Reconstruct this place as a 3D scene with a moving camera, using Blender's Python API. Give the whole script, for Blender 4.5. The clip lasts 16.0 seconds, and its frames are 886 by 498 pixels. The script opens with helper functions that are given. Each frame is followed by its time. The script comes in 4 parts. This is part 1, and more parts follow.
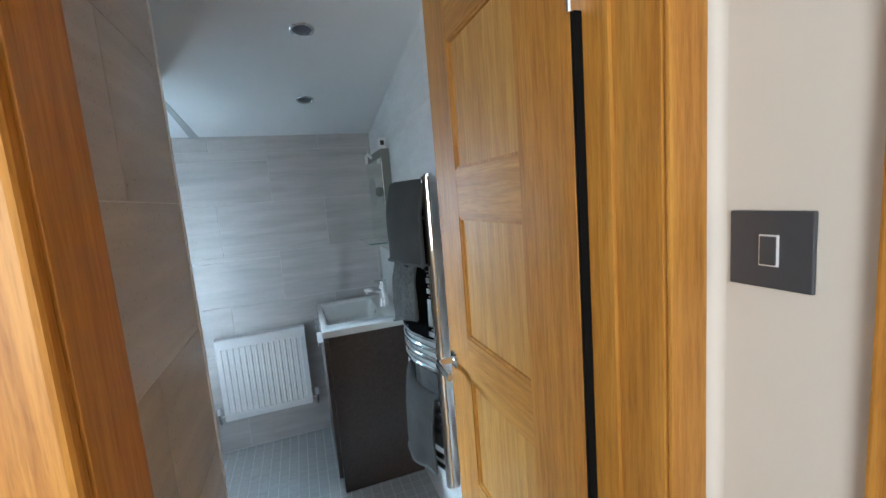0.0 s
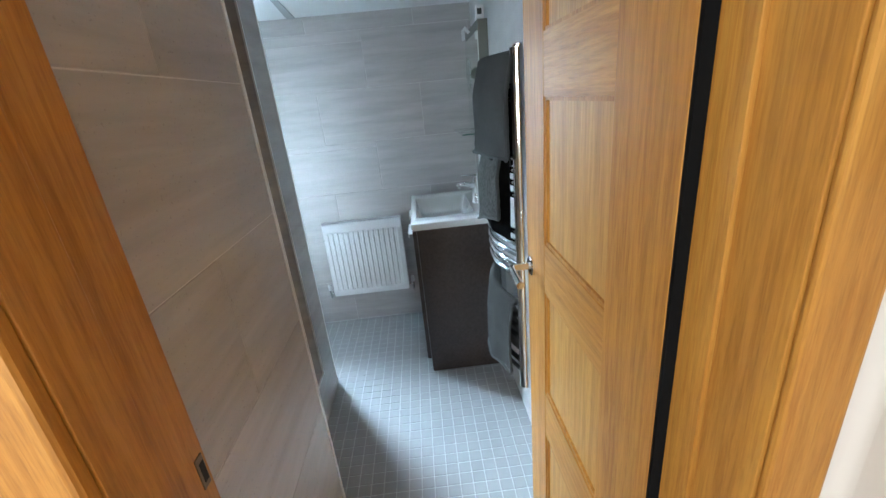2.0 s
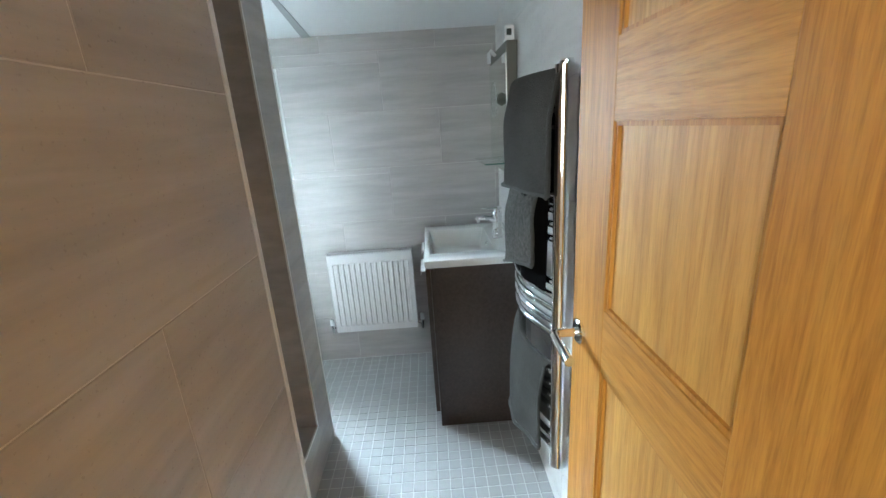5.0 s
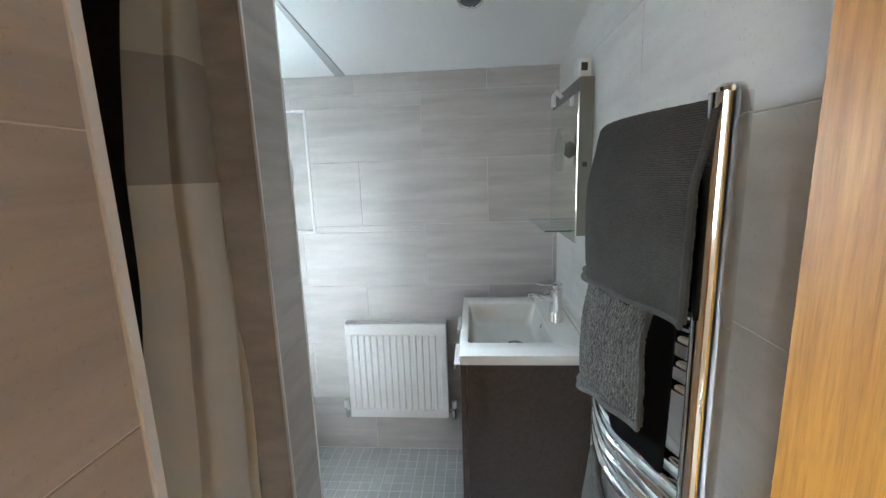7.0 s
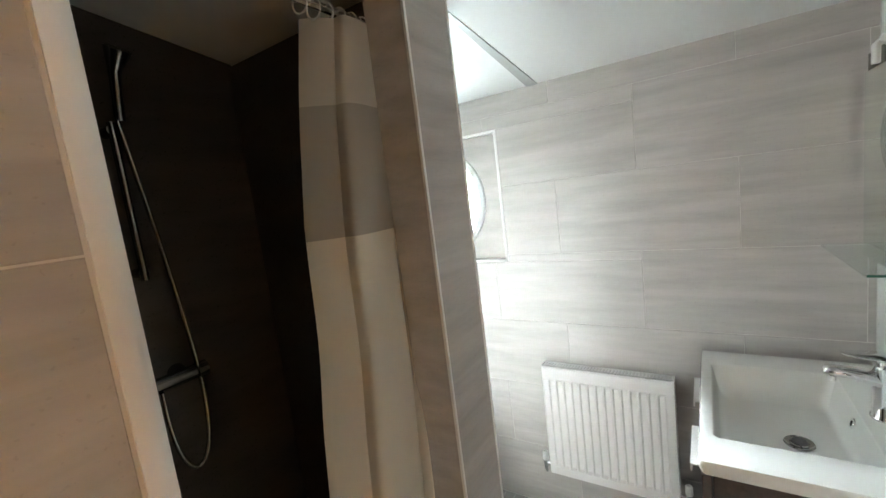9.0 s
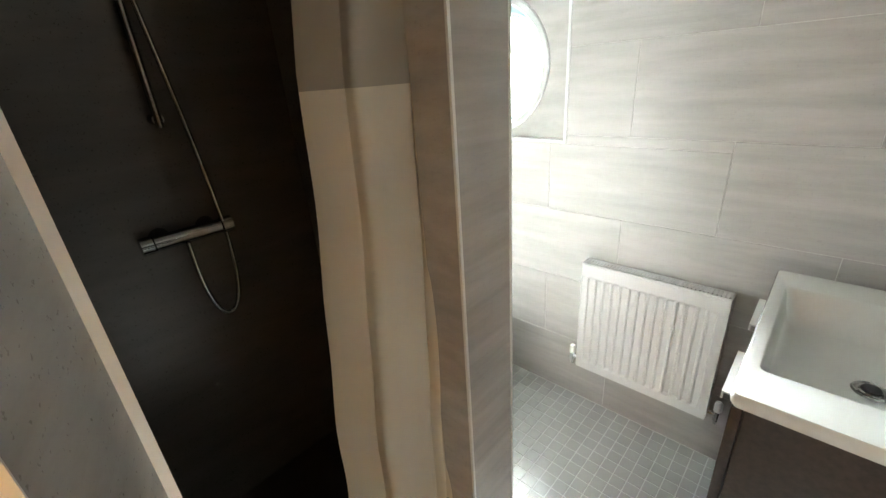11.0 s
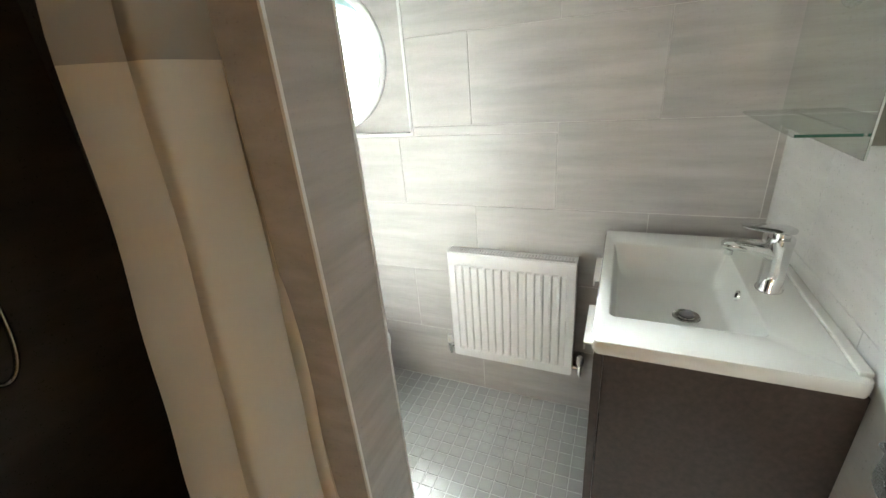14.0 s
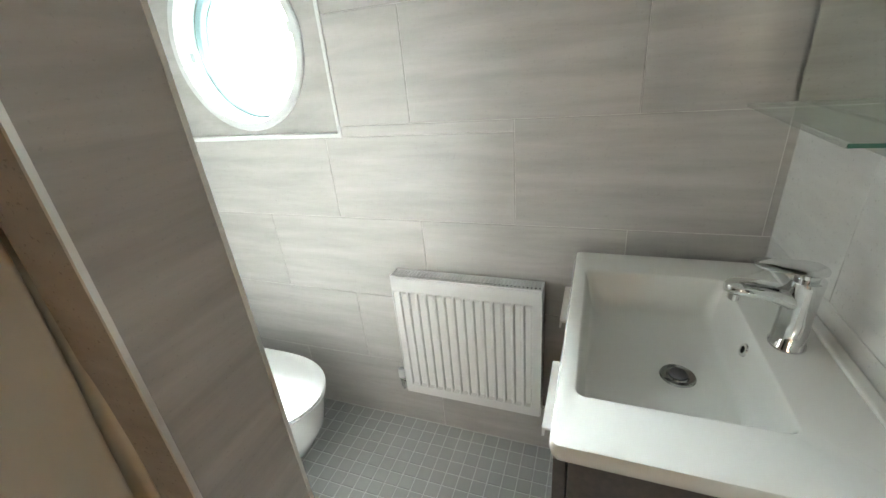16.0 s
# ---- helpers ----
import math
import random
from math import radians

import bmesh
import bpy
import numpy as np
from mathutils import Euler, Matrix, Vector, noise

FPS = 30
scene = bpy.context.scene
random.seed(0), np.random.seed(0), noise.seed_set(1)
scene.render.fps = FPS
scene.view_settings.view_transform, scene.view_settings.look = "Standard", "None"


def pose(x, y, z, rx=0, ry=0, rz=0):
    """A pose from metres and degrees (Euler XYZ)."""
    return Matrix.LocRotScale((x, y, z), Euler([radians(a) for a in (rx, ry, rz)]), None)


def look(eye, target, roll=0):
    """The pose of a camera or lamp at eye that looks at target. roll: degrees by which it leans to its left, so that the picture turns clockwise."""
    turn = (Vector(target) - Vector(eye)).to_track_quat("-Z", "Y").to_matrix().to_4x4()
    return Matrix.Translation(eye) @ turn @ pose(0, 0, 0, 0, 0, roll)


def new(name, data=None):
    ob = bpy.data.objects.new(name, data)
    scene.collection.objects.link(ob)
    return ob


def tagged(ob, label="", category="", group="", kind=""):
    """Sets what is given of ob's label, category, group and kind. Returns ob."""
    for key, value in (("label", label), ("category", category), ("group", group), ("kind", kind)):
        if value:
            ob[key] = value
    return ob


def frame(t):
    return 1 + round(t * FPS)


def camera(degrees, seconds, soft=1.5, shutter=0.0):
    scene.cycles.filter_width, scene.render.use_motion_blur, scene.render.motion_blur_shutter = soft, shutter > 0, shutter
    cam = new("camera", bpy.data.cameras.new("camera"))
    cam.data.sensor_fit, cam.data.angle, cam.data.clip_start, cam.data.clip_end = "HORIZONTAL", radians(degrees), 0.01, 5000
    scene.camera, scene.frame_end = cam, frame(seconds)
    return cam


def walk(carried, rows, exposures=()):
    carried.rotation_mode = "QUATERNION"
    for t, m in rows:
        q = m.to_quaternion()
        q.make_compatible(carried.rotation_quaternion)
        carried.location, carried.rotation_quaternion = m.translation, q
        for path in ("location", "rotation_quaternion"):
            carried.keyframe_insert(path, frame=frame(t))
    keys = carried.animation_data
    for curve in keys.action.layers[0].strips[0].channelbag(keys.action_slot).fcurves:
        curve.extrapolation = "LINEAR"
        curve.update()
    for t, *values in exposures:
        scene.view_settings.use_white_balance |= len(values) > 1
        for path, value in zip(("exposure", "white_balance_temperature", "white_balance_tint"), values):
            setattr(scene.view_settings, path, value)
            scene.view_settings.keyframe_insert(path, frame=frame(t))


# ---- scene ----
cam = camera(94.7, 16.0)
PATH = [
    (0, (0.1, 0.147, 1.446), (0.748, 2.021, 1.189), -4.6),
    (0.5, (0.131, 0.176, 1.455), (0.559, 2.116, 1.221), -4.2),
    (1, (0.172, 0.222, 1.458), (0.426, 2.188, 1.192), -4.3),
    (1.5, (0.202, 0.247, 1.434), (0.352, 2.182, 0.951), -5.9),
    (2, (0.221, 0.247, 1.41), (0.283, 2.12, 0.71), -5.7),
    (2.5, (0.23, 0.23, 1.395), (0.249, 2.017, 0.499), -4.9),
    (3, (0.243, 0.245, 1.366), (0.254, 1.945, 0.313), -4.3),
    (3.5, (0.235, 0.246, 1.346), (0.25, 1.912, 0.24), -3.6),
    (4, (0.223, 0.283, 1.352), (0.257, 2.044, 0.405), -3.8),
    (4.5, (0.197, 0.367, 1.379), (0.253, 2.235, 0.665), -3.9),
    (4.7, (0.197, 0.407, 1.389), (0.244, 2.299, 0.742), -3.9),
    (6.8, (0.183, 0.844, 1.42), (0.121, 2.801, 1.012), -1.5),
    (7, (0.197, 0.89, 1.427), (0.044, 2.851, 1.065), -1.9),
    (7.5, (0.19, 0.956, 1.453), (-0.201, 2.895, 1.163), -3.7),
    (8, (0.173, 1.003, 1.482), (-0.491, 2.871, 1.22), -6.0),
    (8.2, (0.182, 1.036, 1.487), (-0.592, 2.865, 1.249), -6.6),
    (10.3, (0.16, 1.301, 1.479), (-1.186, 2.694, 0.98), -5.8),
    (10.5, (0.182, 1.314, 1.466), (-1.164, 2.675, 0.885), -5.6),
    (11, (0.181, 1.335, 1.433), (-1.112, 2.647, 0.653), -4.3),
    (11.5, (0.176, 1.336, 1.418), (-1.058, 2.591, 0.468), -3.3),
    (12, (0.165, 1.334, 1.402), (-0.984, 2.552, 0.309), -2.4),
    (12.5, (0.163, 1.33, 1.378), (-0.908, 2.566, 0.227), -1.9),
    (13, (0.153, 1.327, 1.378), (-0.852, 2.71, 0.34), -2.8),
    (13.5, (0.157, 1.332, 1.378), (-0.715, 2.908, 0.508), -4.2),
    (14, (0.162, 1.379, 1.372), (-0.6, 3.052, 0.585), -5.0),
    (14.5, (0.171, 1.477, 1.393), (-0.638, 3.152, 0.658), -6.7),
    (15, (0.185, 1.59, 1.401), (-0.74, 3.214, 0.689), -8.4),
    (15.5, (0.199, 1.659, 1.38), (-0.686, 3.289, 0.63), -8.5),
    (16, (0.177, 1.7, 1.348), (-0.504, 3.387, 0.516), -5.5),
]
# seconds, stops, kelvin, tint
EXPOSURES = [
    (0, -0.05, 5400, 4), (1.0, 0.17, 5200, 4), (2.0, 0.2, 5400, 4), (3.0, 0.03, 5600, 4), (4.0, 0.10, 5750, 3), (4.7, 0.27, 5850, 3), (6.8, 0.36, 6200, 8), (8.2, 0.58, 6600, 8),
    (10.3, 0.7, 7300, 8), (13.0, 0.7, 7400, 8), (14.5, 0.55, 7400, 7), (16, 0.3, 7300, 7),
]
walk(cam, [(t, look(eye, target, roll)) for t, eye, target, roll in PATH], EXPOSURES)

# ---- world and lights ----
world = bpy.data.worlds.new("world")
scene.world = world
world.use_nodes = True
wn = world.node_tree.nodes
sky = wn.new("ShaderNodeTexSky")
sky.sky_type = "NISHITA"
sky.sun_disc = False
sky.sun_elevation = radians(35)
sky.sun_rotation = radians(200)
wn["Background"].inputs["Strength"].default_value = 0.12
world.node_tree.links.new(sky.outputs[0], wn["Background"].inputs["Color"])

sun = new("sun", bpy.data.lights.new("sun", "SUN"))
sun.data.energy = 2.5
sun.data.angle = radians(8)
sun.data.color = (1, 0.96, 0.9)
sun.matrix_world = look((0, 0, 8), (2.0, 4.2, 2))


def area_light(name, eye, target, sx, sy, power, color, shape="RECTANGLE"):
    lamp = new(name, bpy.data.lights.new(name, "AREA"))
    lamp.data.shape, lamp.data.size, lamp.data.size_y = shape, sx, sy
    lamp.data.energy, lamp.data.color = power, color
    lamp.matrix_world = look(eye, target)
    return lamp


WIN_X, WIN_Z = -0.932, 1.45
area_light("low_sky_daylight", (WIN_X, 2.965, WIN_Z), (WIN_X + 0.2, 2.0, WIN_Z - 0.70), 0.37, 0.37, 11, (0.80, 0.91, 1.0), "DISK")
area_light("round_window_daylight", (WIN_X - 0.28, 3.42, WIN_Z + 0.54), (WIN_X + 0.03, 2.88, WIN_Z), 0.95, 0.95, 1450, (0.78, 0.90, 1.0), "DISK")
# unseen fill lamp added behind the camera to light the woodwork from the hall
area_light("added_hall_fill", (-0.75, -1.12, 1.5), (0.1, 3, 1.2), 0.8, 1.1, 42, (1.0, 0.945, 0.865))

# ---- plan, in metres ----
Y_FAR, X_RIGHT, X_PART, Y_PART = 2.81, 0.584, -0.157, 1.265
Y_DOOR_IN, Y_DOOR_OUT = 0.655, 0.515     # the two faces of the wall that holds the door
X_JAMB_L, X_JAMB_R = -0.087, 0.504
X_SHOWER, CURB, LINTEL, Y_OPEN0, Y_OPEN1, Y_POST = -0.363, 0.205, 1.95, 1.335, 1.94, 2.132
X_SHOWER_BACK, X_LEFT = -1.16, -1.32
CEIL_FAR, SLOPE = 1.879, 0.17


def ceil_z(y):
    return CEIL_FAR + SLOPE * (Y_FAR - y)


# ---- materials ----
def material(name, color, rough=0.5, metal=0.0, **more):
    m = bpy.data.materials.new(name)
    m.use_nodes = True
    b = m.node_tree.nodes["Principled BSDF"]
    b.inputs["Base Color"].default_value = (*color, 1)
    b.inputs["Roughness"].default_value = rough
    b.inputs["Metallic"].default_value = metal
    for key, value in more.items():
        b.inputs[key.replace("_", " ")].default_value = value
    return m


def node(m, kind, **values):
    n = m.node_tree.nodes.new(kind)
    for key, value in values.items():
        n.inputs[key.replace("_", " ")].default_value = value
    return n


def wire(m, a, b):
    m.node_tree.links.new(a, b)


def coords(m, scale, rotation=(0, 0, 0), per_object=0.0):
    """World-like coordinates stretched by scale; per_object shifts them for each piece."""
    tex = node(m, "ShaderNodeNewGeometry")
    mapping = node(m, "ShaderNodeMapping")
    mapping.inputs["Scale"].default_value = scale
    mapping.inputs["Rotation"].default_value = rotation
    if per_object:
        info, mul, add = node(m, "ShaderNodeObjectInfo"), node(m, "ShaderNodeMath"), node(m, "ShaderNodeVectorMath")
        mul.operation, mul.inputs[1].default_value = "MULTIPLY", per_object
        wire(m, info.outputs["Random"], mul.inputs[0])
        wire(m, tex.outputs["Position"], add.inputs[0])
        wire(m, mul.outputs[0], add.inputs[1])
        wire(m, add.outputs[0], mapping.inputs[0])
    else:
        wire(m, tex.outputs["Position"], mapping.inputs[0])
    return mapping.outputs[0]


def noise_tex(m, vector, scale, detail=4.0, rough=0.55, distortion=0.0):
    n = node(m, "ShaderNodeTexNoise", Scale=scale, Detail=detail, Roughness=rough, Distortion=distortion)
    wire(m, vector, n.inputs["Vector"])
    return n.outputs["Fac"]


def ramp(m, fac, stops):
    r = node(m, "ShaderNodeValToRGB")
    while len(r.color_ramp.elements) < len(stops):
        r.color_ramp.elements.new(0.5)
    for e, (p, c) in zip(r.color_ramp.elements, stops):
        e.position, e.color = p, (*c, 1)
    wire(m, fac, r.inputs[0])
    return r.outputs[0]


def mix(m, a, b, fac, mode="MIX"):
    n = m.node_tree.nodes.new("ShaderNodeMix")
    n.data_type, n.blend_type = "RGBA", mode
    if isinstance(fac, (int, float)):
        n.inputs[0].default_value = fac
    else:
        wire(m, fac, n.inputs[0])
    wire(m, a, n.inputs[6])
    wire(m, b, n.inputs[7])
    return n.outputs[2]


def bsdf(m):
    return m.node_tree.nodes["Principled BSDF"]


def bump(m, height, strength, distance=0.002):
    n = node(m, "ShaderNodeBump", Strength=strength, Distance=distance)
    wire(m, height, n.inputs["Height"])
    wire(m, n.outputs[0], bsdf(m).inputs["Normal"])


def rough_from(m, fac, low, high):
    n = node(m, "ShaderNodeMapRange")
    n.inputs["To Min"].default_value, n.inputs["To Max"].default_value = low, high
    wire(m, fac, n.inputs["Value"])
    wire(m, n.outputs[0], bsdf(m).inputs["Roughness"])


def stone_tile(name, dark, mid, light, stretch):
    """Satin porcelain with long soft veins along the tile."""
    m = material(name, mid, 0.3)
    v = coords(m, stretch, per_object=7.0)
    a = noise_tex(m, v, 2.0, 5, 0.5, 0.35)
    c = ramp(m, a, [(0.3, dark), (0.5, mid), (0.72, light)])
    b = noise_tex(m, v, 7.0, 6, 0.6, 0.2)
    c2 = ramp(m, b, [(0.32, tuple(0.84 * x for x in mid)), (0.68, light)])
    wire(m, mix(m, c, c2, 0.7), bsdf(m).inputs["Base Color"])
    fine = noise_tex(m, coords(m, (1, 1, 1)), 160, 3)
    rough_from(m, fine, 0.22, 0.38)
    bump(m, b, 0.08, 0.001)
    return m


TILE_FAR = stone_tile("tile_veined_x", (0.325, 0.308, 0.292), (0.425, 0.407, 0.39), (0.52, 0.503, 0.487), (0.35, 1, 3.2))
TILE_SIDE = stone_tile("tile_veined_y", (0.325, 0.308, 0.292), (0.425, 0.407, 0.39), (0.52, 0.503, 0.487), (1, 0.35, 3.2))
TILE_PALE = stone_tile("tile_pale_veined", (0.62, 0.62, 0.61), (0.69, 0.69, 0.68), (0.75, 0.75, 0.74), (1, 0.45, 2.2))
TILE_DARK = stone_tile("tile_dark_brown", (0.040, 0.036, 0.030), (0.058, 0.052, 0.044), (0.080, 0.072, 0.062), (1, 0.5, 2.5))
GROUT = material("grout", (0.70, 0.69, 0.675), 0.85)
GROUT_FAR = material("grey_grout", (0.66, 0.65, 0.635), 0.85)
GROUT_EAST = material("pale_grout", (0.64, 0.64, 0.63), 0.85)
GROUT_FLOOR = material("floor_grout", (0.56, 0.57, 0.57), 0.85)
GROUT_DARK = material("dark_grout", (0.03, 0.028, 0.025), 0.85)

MOSAIC = material("mosaic_tile", (0.30, 0.31, 0.31), 0.35)
_info = node(MOSAIC, "ShaderNodeObjectInfo")
_geo = node(MOSAIC, "ShaderNodeNewGeometry")
_c1 = ramp(MOSAIC, _info.outputs["Random"], [(0.0, (0.31, 0.315, 0.31)), (1.0, (0.375, 0.38, 0.375))])
_c2 = ramp(MOSAIC, _geo.outputs["Random Per Island"], [(0.0, (0.31, 0.315, 0.31)), (1.0, (0.375, 0.38, 0.375))])
_n = noise_tex(MOSAIC, coords(MOSAIC, (1, 1, 1)), 9, 5)
_c3 = ramp(MOSAIC, _n, [(0.3, (0.30, 0.305, 0.30)), (0.7, (0.39, 0.39, 0.38))])
wire(MOSAIC, mix(MOSAIC, mix(MOSAIC, _c1, _c2, 0.5), _c3, 0.4), bsdf(MOSAIC).inputs["Base Color"])
rough_from(MOSAIC, noise_tex(MOSAIC, coords(MOSAIC, (1, 1, 1)), 60, 3), 0.27, 0.44)


def wood(name, dark, mid, light, scale, coat=0.0):
    m = material(name, mid, 0.5, Coat_Weight=coat, Coat_Roughness=0.3)
    v = coords(m, scale, per_object=3.0)
    wide = noise_tex(m, v, 3.0, 3, 0.5, 0.5)
    fine = noise_tex(m, v, 16.0, 5, 0.65, 0.2)
    hair = noise_tex(m, v, 60.0, 2, 0.6)
    c = ramp(m, wide, [(0.34, dark), (0.5, mid), (0.66, light)])
    c2 = ramp(m, fine, [(0.36, tuple(0.8 * x for x in dark)), (0.58, light)])
    c = mix(m, c, c2, 0.5)
    c3 = ramp(m, hair, [(0.36, tuple(0.55 * x for x in dark)), (0.5, mid)])
    c = mix(m, c, c3, 0.20)
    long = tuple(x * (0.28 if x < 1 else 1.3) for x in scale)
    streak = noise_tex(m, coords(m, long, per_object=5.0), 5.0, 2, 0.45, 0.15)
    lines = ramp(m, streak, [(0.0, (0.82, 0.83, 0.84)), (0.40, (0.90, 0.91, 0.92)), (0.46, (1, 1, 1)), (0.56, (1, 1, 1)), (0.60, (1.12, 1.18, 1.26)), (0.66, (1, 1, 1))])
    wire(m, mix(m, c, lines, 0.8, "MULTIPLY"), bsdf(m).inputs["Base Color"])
    bump(m, fine, 0.25, 0.0008)
    rough_from(m, fine, 0.58, 0.44)
    return m


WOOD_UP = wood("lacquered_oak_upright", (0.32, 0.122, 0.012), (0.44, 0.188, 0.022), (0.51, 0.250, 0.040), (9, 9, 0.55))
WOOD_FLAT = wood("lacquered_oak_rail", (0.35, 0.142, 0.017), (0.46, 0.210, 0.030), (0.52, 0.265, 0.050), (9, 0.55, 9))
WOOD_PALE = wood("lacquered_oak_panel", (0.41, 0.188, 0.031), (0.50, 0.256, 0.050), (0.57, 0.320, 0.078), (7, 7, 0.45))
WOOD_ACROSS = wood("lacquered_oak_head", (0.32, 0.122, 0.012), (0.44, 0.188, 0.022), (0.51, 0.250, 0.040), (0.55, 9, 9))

def paint(name, color, rough=0.6):
    m = material(name, color, rough)
    n = noise_tex(m, coords(m, (1, 1, 1)), 1.6, 4)
    wire(m, ramp(m, n, [(0.3, tuple(0.96 * x for x in color)), (0.7, color)]), bsdf(m).inputs["Base Color"])
    bump(m, noise_tex(m, coords(m, (1, 1, 1)), 220, 3), 0.12, 0.0006)
    return m


PAINT_CEIL = paint("ceiling_paint", (0.78, 0.79, 0.79))
PAINT_HALL = paint("hall_paint", (0.62, 0.56, 0.49))
PAINT_HALL_COOL = paint("hall_paint_pale", (0.66, 0.67, 0.68))
PAINT_GREY = paint("grey_trim_paint", (0.36, 0.37, 0.37), 0.45)
ENAMEL = material("white_enamel", (0.80, 0.80, 0.80), 0.32)
PLASTIC = material("white_plastic", (0.72, 0.73, 0.73), 0.35)
CERAMIC = material("white_ceramic", (0.80, 0.81, 0.79), 0.12, Coat_Weight=0.4, Coat_Roughness=0.05)
CHROME = material("chrome", (0.82, 0.83, 0.84), 0.07, 1.0)
# copy of the chrome with shade put into its colour, for waste and shower
CHROME_SHADED = material("shaded_chrome", (0.35, 0.36, 0.36), 0.12, 1.0)
ALU = material("brushed_aluminium", (0.90, 0.90, 0.89), 0.38, 0.45)
BLACK = material("black_hole", (0.006, 0.006, 0.006), 0.9)
DARK_METAL = material("dark_steel_plate", (0.10, 0.105, 0.12), 0.42, 0.6)
# near-black that paints the unlit gap at the door's hinge edge
HINGE_GAP_SHADE = material("hinge_gap_black", (0.005, 0.005, 0.005), 0.85, Specular_IOR_Level=0.1)
# dark grey painted as shade inside the radiator, also the drain's slots
SHADE_AND_SLOT_GREY = material("core_shade_and_slot_grey", (0.12, 0.12, 0.12), 0.7)
BRONZE = material("dark_bronze", (0.16, 0.11, 0.06), 0.35, 0.8)
LCD = material("grey_display", (0.05, 0.055, 0.05), 0.2)
MIRROR = material("mirror_glass", (0.80, 0.86, 0.83), 0.02, 1.0)
GLASS = material("clear_glass", (0.86, 0.97, 0.93), 0.02, Transmission_Weight=1.0, IOR=1.45)
SHELF_GLASS = material("thin_clear_glass", (0.62, 0.78, 0.70), 0.03, Alpha=0.22)
GLASS_EDGE = material("green_glass_edge", (0.12, 0.30, 0.24), 0.1, Transmission_Weight=0.5)

WENGE = material("wenge_laminate", (0.045, 0.032, 0.026), 0.42)
_v = coords(WENGE, (9, 0.8, 9))
_n = noise_tex(WENGE, _v, 9, 6, 0.65)
wire(WENGE, ramp(WENGE, _n, [(0.3, (0.030, 0.020, 0.016)), (0.7, (0.060, 0.042, 0.034))]), bsdf(WENGE).inputs["Base Color"])
bump(WENGE, _n, 0.12, 0.0005)

def terry(name, low, high, bands, scale, pile):
    m = material(name, high, 0.97, Sheen_Weight=0.04, Specular_IOR_Level=0.2)
    w = node(m, "ShaderNodeTexWave", Scale=scale, Distortion=4.0, Detail=2.0)
    w.bands_direction = bands
    w.inputs["Detail Scale"].default_value = 4.0
    g = node(m, "ShaderNodeNewGeometry")
    wire(m, g.outputs["Position"], w.inputs["Vector"])
    n = noise_tex(m, coords(m, (1, 1, 1)), pile, 5, 0.75)
    patch = noise_tex(m, coords(m, (1, 1, 1)), 9, 3)
    c = ramp(m, n, [(0.36, low), (0.64, high)])
    c2 = ramp(m, w.outputs["Fac"], [(0.1, low), (0.9, high)])
    c3 = ramp(m, patch, [(0.3, tuple(0.8 * x for x in low)), (0.7, high)])
    wire(m, mix(m, mix(m, c, c2, 0.25 if bands == "Y" else 0.5), c3, 0.25), bsdf(m).inputs["Base Color"])
    add = node(m, "ShaderNodeMath")
    add.operation = "ADD"
    wire(m, w.outputs["Fac"], add.inputs[0])
    wire(m, n, add.inputs[1])
    bump(m, add.outputs[0], 1.0, 0.006)
    return m


TOWEL = terry("dark_grey_ribbed_terry", (0.034, 0.033, 0.029), (0.125, 0.121, 0.108), "Z", 95.0, 260)
TOWEL_LOOSE = terry("grey_looped_terry", (0.020, 0.020, 0.017), (0.165, 0.161, 0.145), "Y", 48.0, 110)
HEM = terry("grey_woven_hem", (0.08, 0.08, 0.074), (0.17, 0.17, 0.158), "Z", 200.0, 400)
TOWEL_BLACK = material("black_cloth", (0.004, 0.004, 0.004), 1.0, Specular_IOR_Level=0.02)


def cloth(name, color, clear):
    """Thin woven cloth, partly see-through, that lets some light through."""
    m = material(name, color, 0.85)
    b = bsdf(m)
    out = m.node_tree.nodes["Material Output"]
    trans = node(m, "ShaderNodeBsdfTranslucent")
    trans.inputs["Color"].default_value = (*color, 1)
    hole = node(m, "ShaderNodeBsdfTransparent")
    m1, m2 = node(m, "ShaderNodeMixShader"), node(m, "ShaderNodeMixShader")
    m1.inputs[0].default_value, m2.inputs[0].default_value = 0.35, clear
    wire(m, b.outputs[0], m1.inputs[1])
    wire(m, trans.outputs[0], m1.inputs[2])
    wire(m, m1.outputs[0], m2.inputs[1])
    wire(m, hole.outputs[0], m2.inputs[2])
    wire(m, m2.outputs[0], out.inputs["Surface"])
    bump(m, noise_tex(m, coords(m, (1, 1, 1)), 300, 2), 0.15, 0.0005)
    return m


CLOTH = cloth("cream_curtain_cloth", (0.90, 0.86, 0.77), 0.0)
CLOTH_TOP = cloth("cream_curtain_voile", (0.79, 0.76, 0.69), 0.06)
CLOTH_BAND = cloth("grey_curtain_mesh", (0.62, 0.59, 0.53), 0.16)


# ---- mesh helpers ----
def part(name, bm, mat, parent=None, label="", smooth=False):
    me = bpy.data.meshes.new(name)
    bm.normal_update()
    bm.to_mesh(me)
    bm.free()
    if smooth:
        me.shade_smooth()
        me.set_sharp_from_angle(angle=radians(42))
    me.materials.append(mat)
    ob = new(name, me)
    ob.parent = parent
    if label:
        ob["label"] = label
    return ob


def empty(name, at=(0, 0, 0), **tags):
    ob = new(name)
    ob.location = at
    ob.empty_display_size = 0.05
    return tagged(ob, **tags)


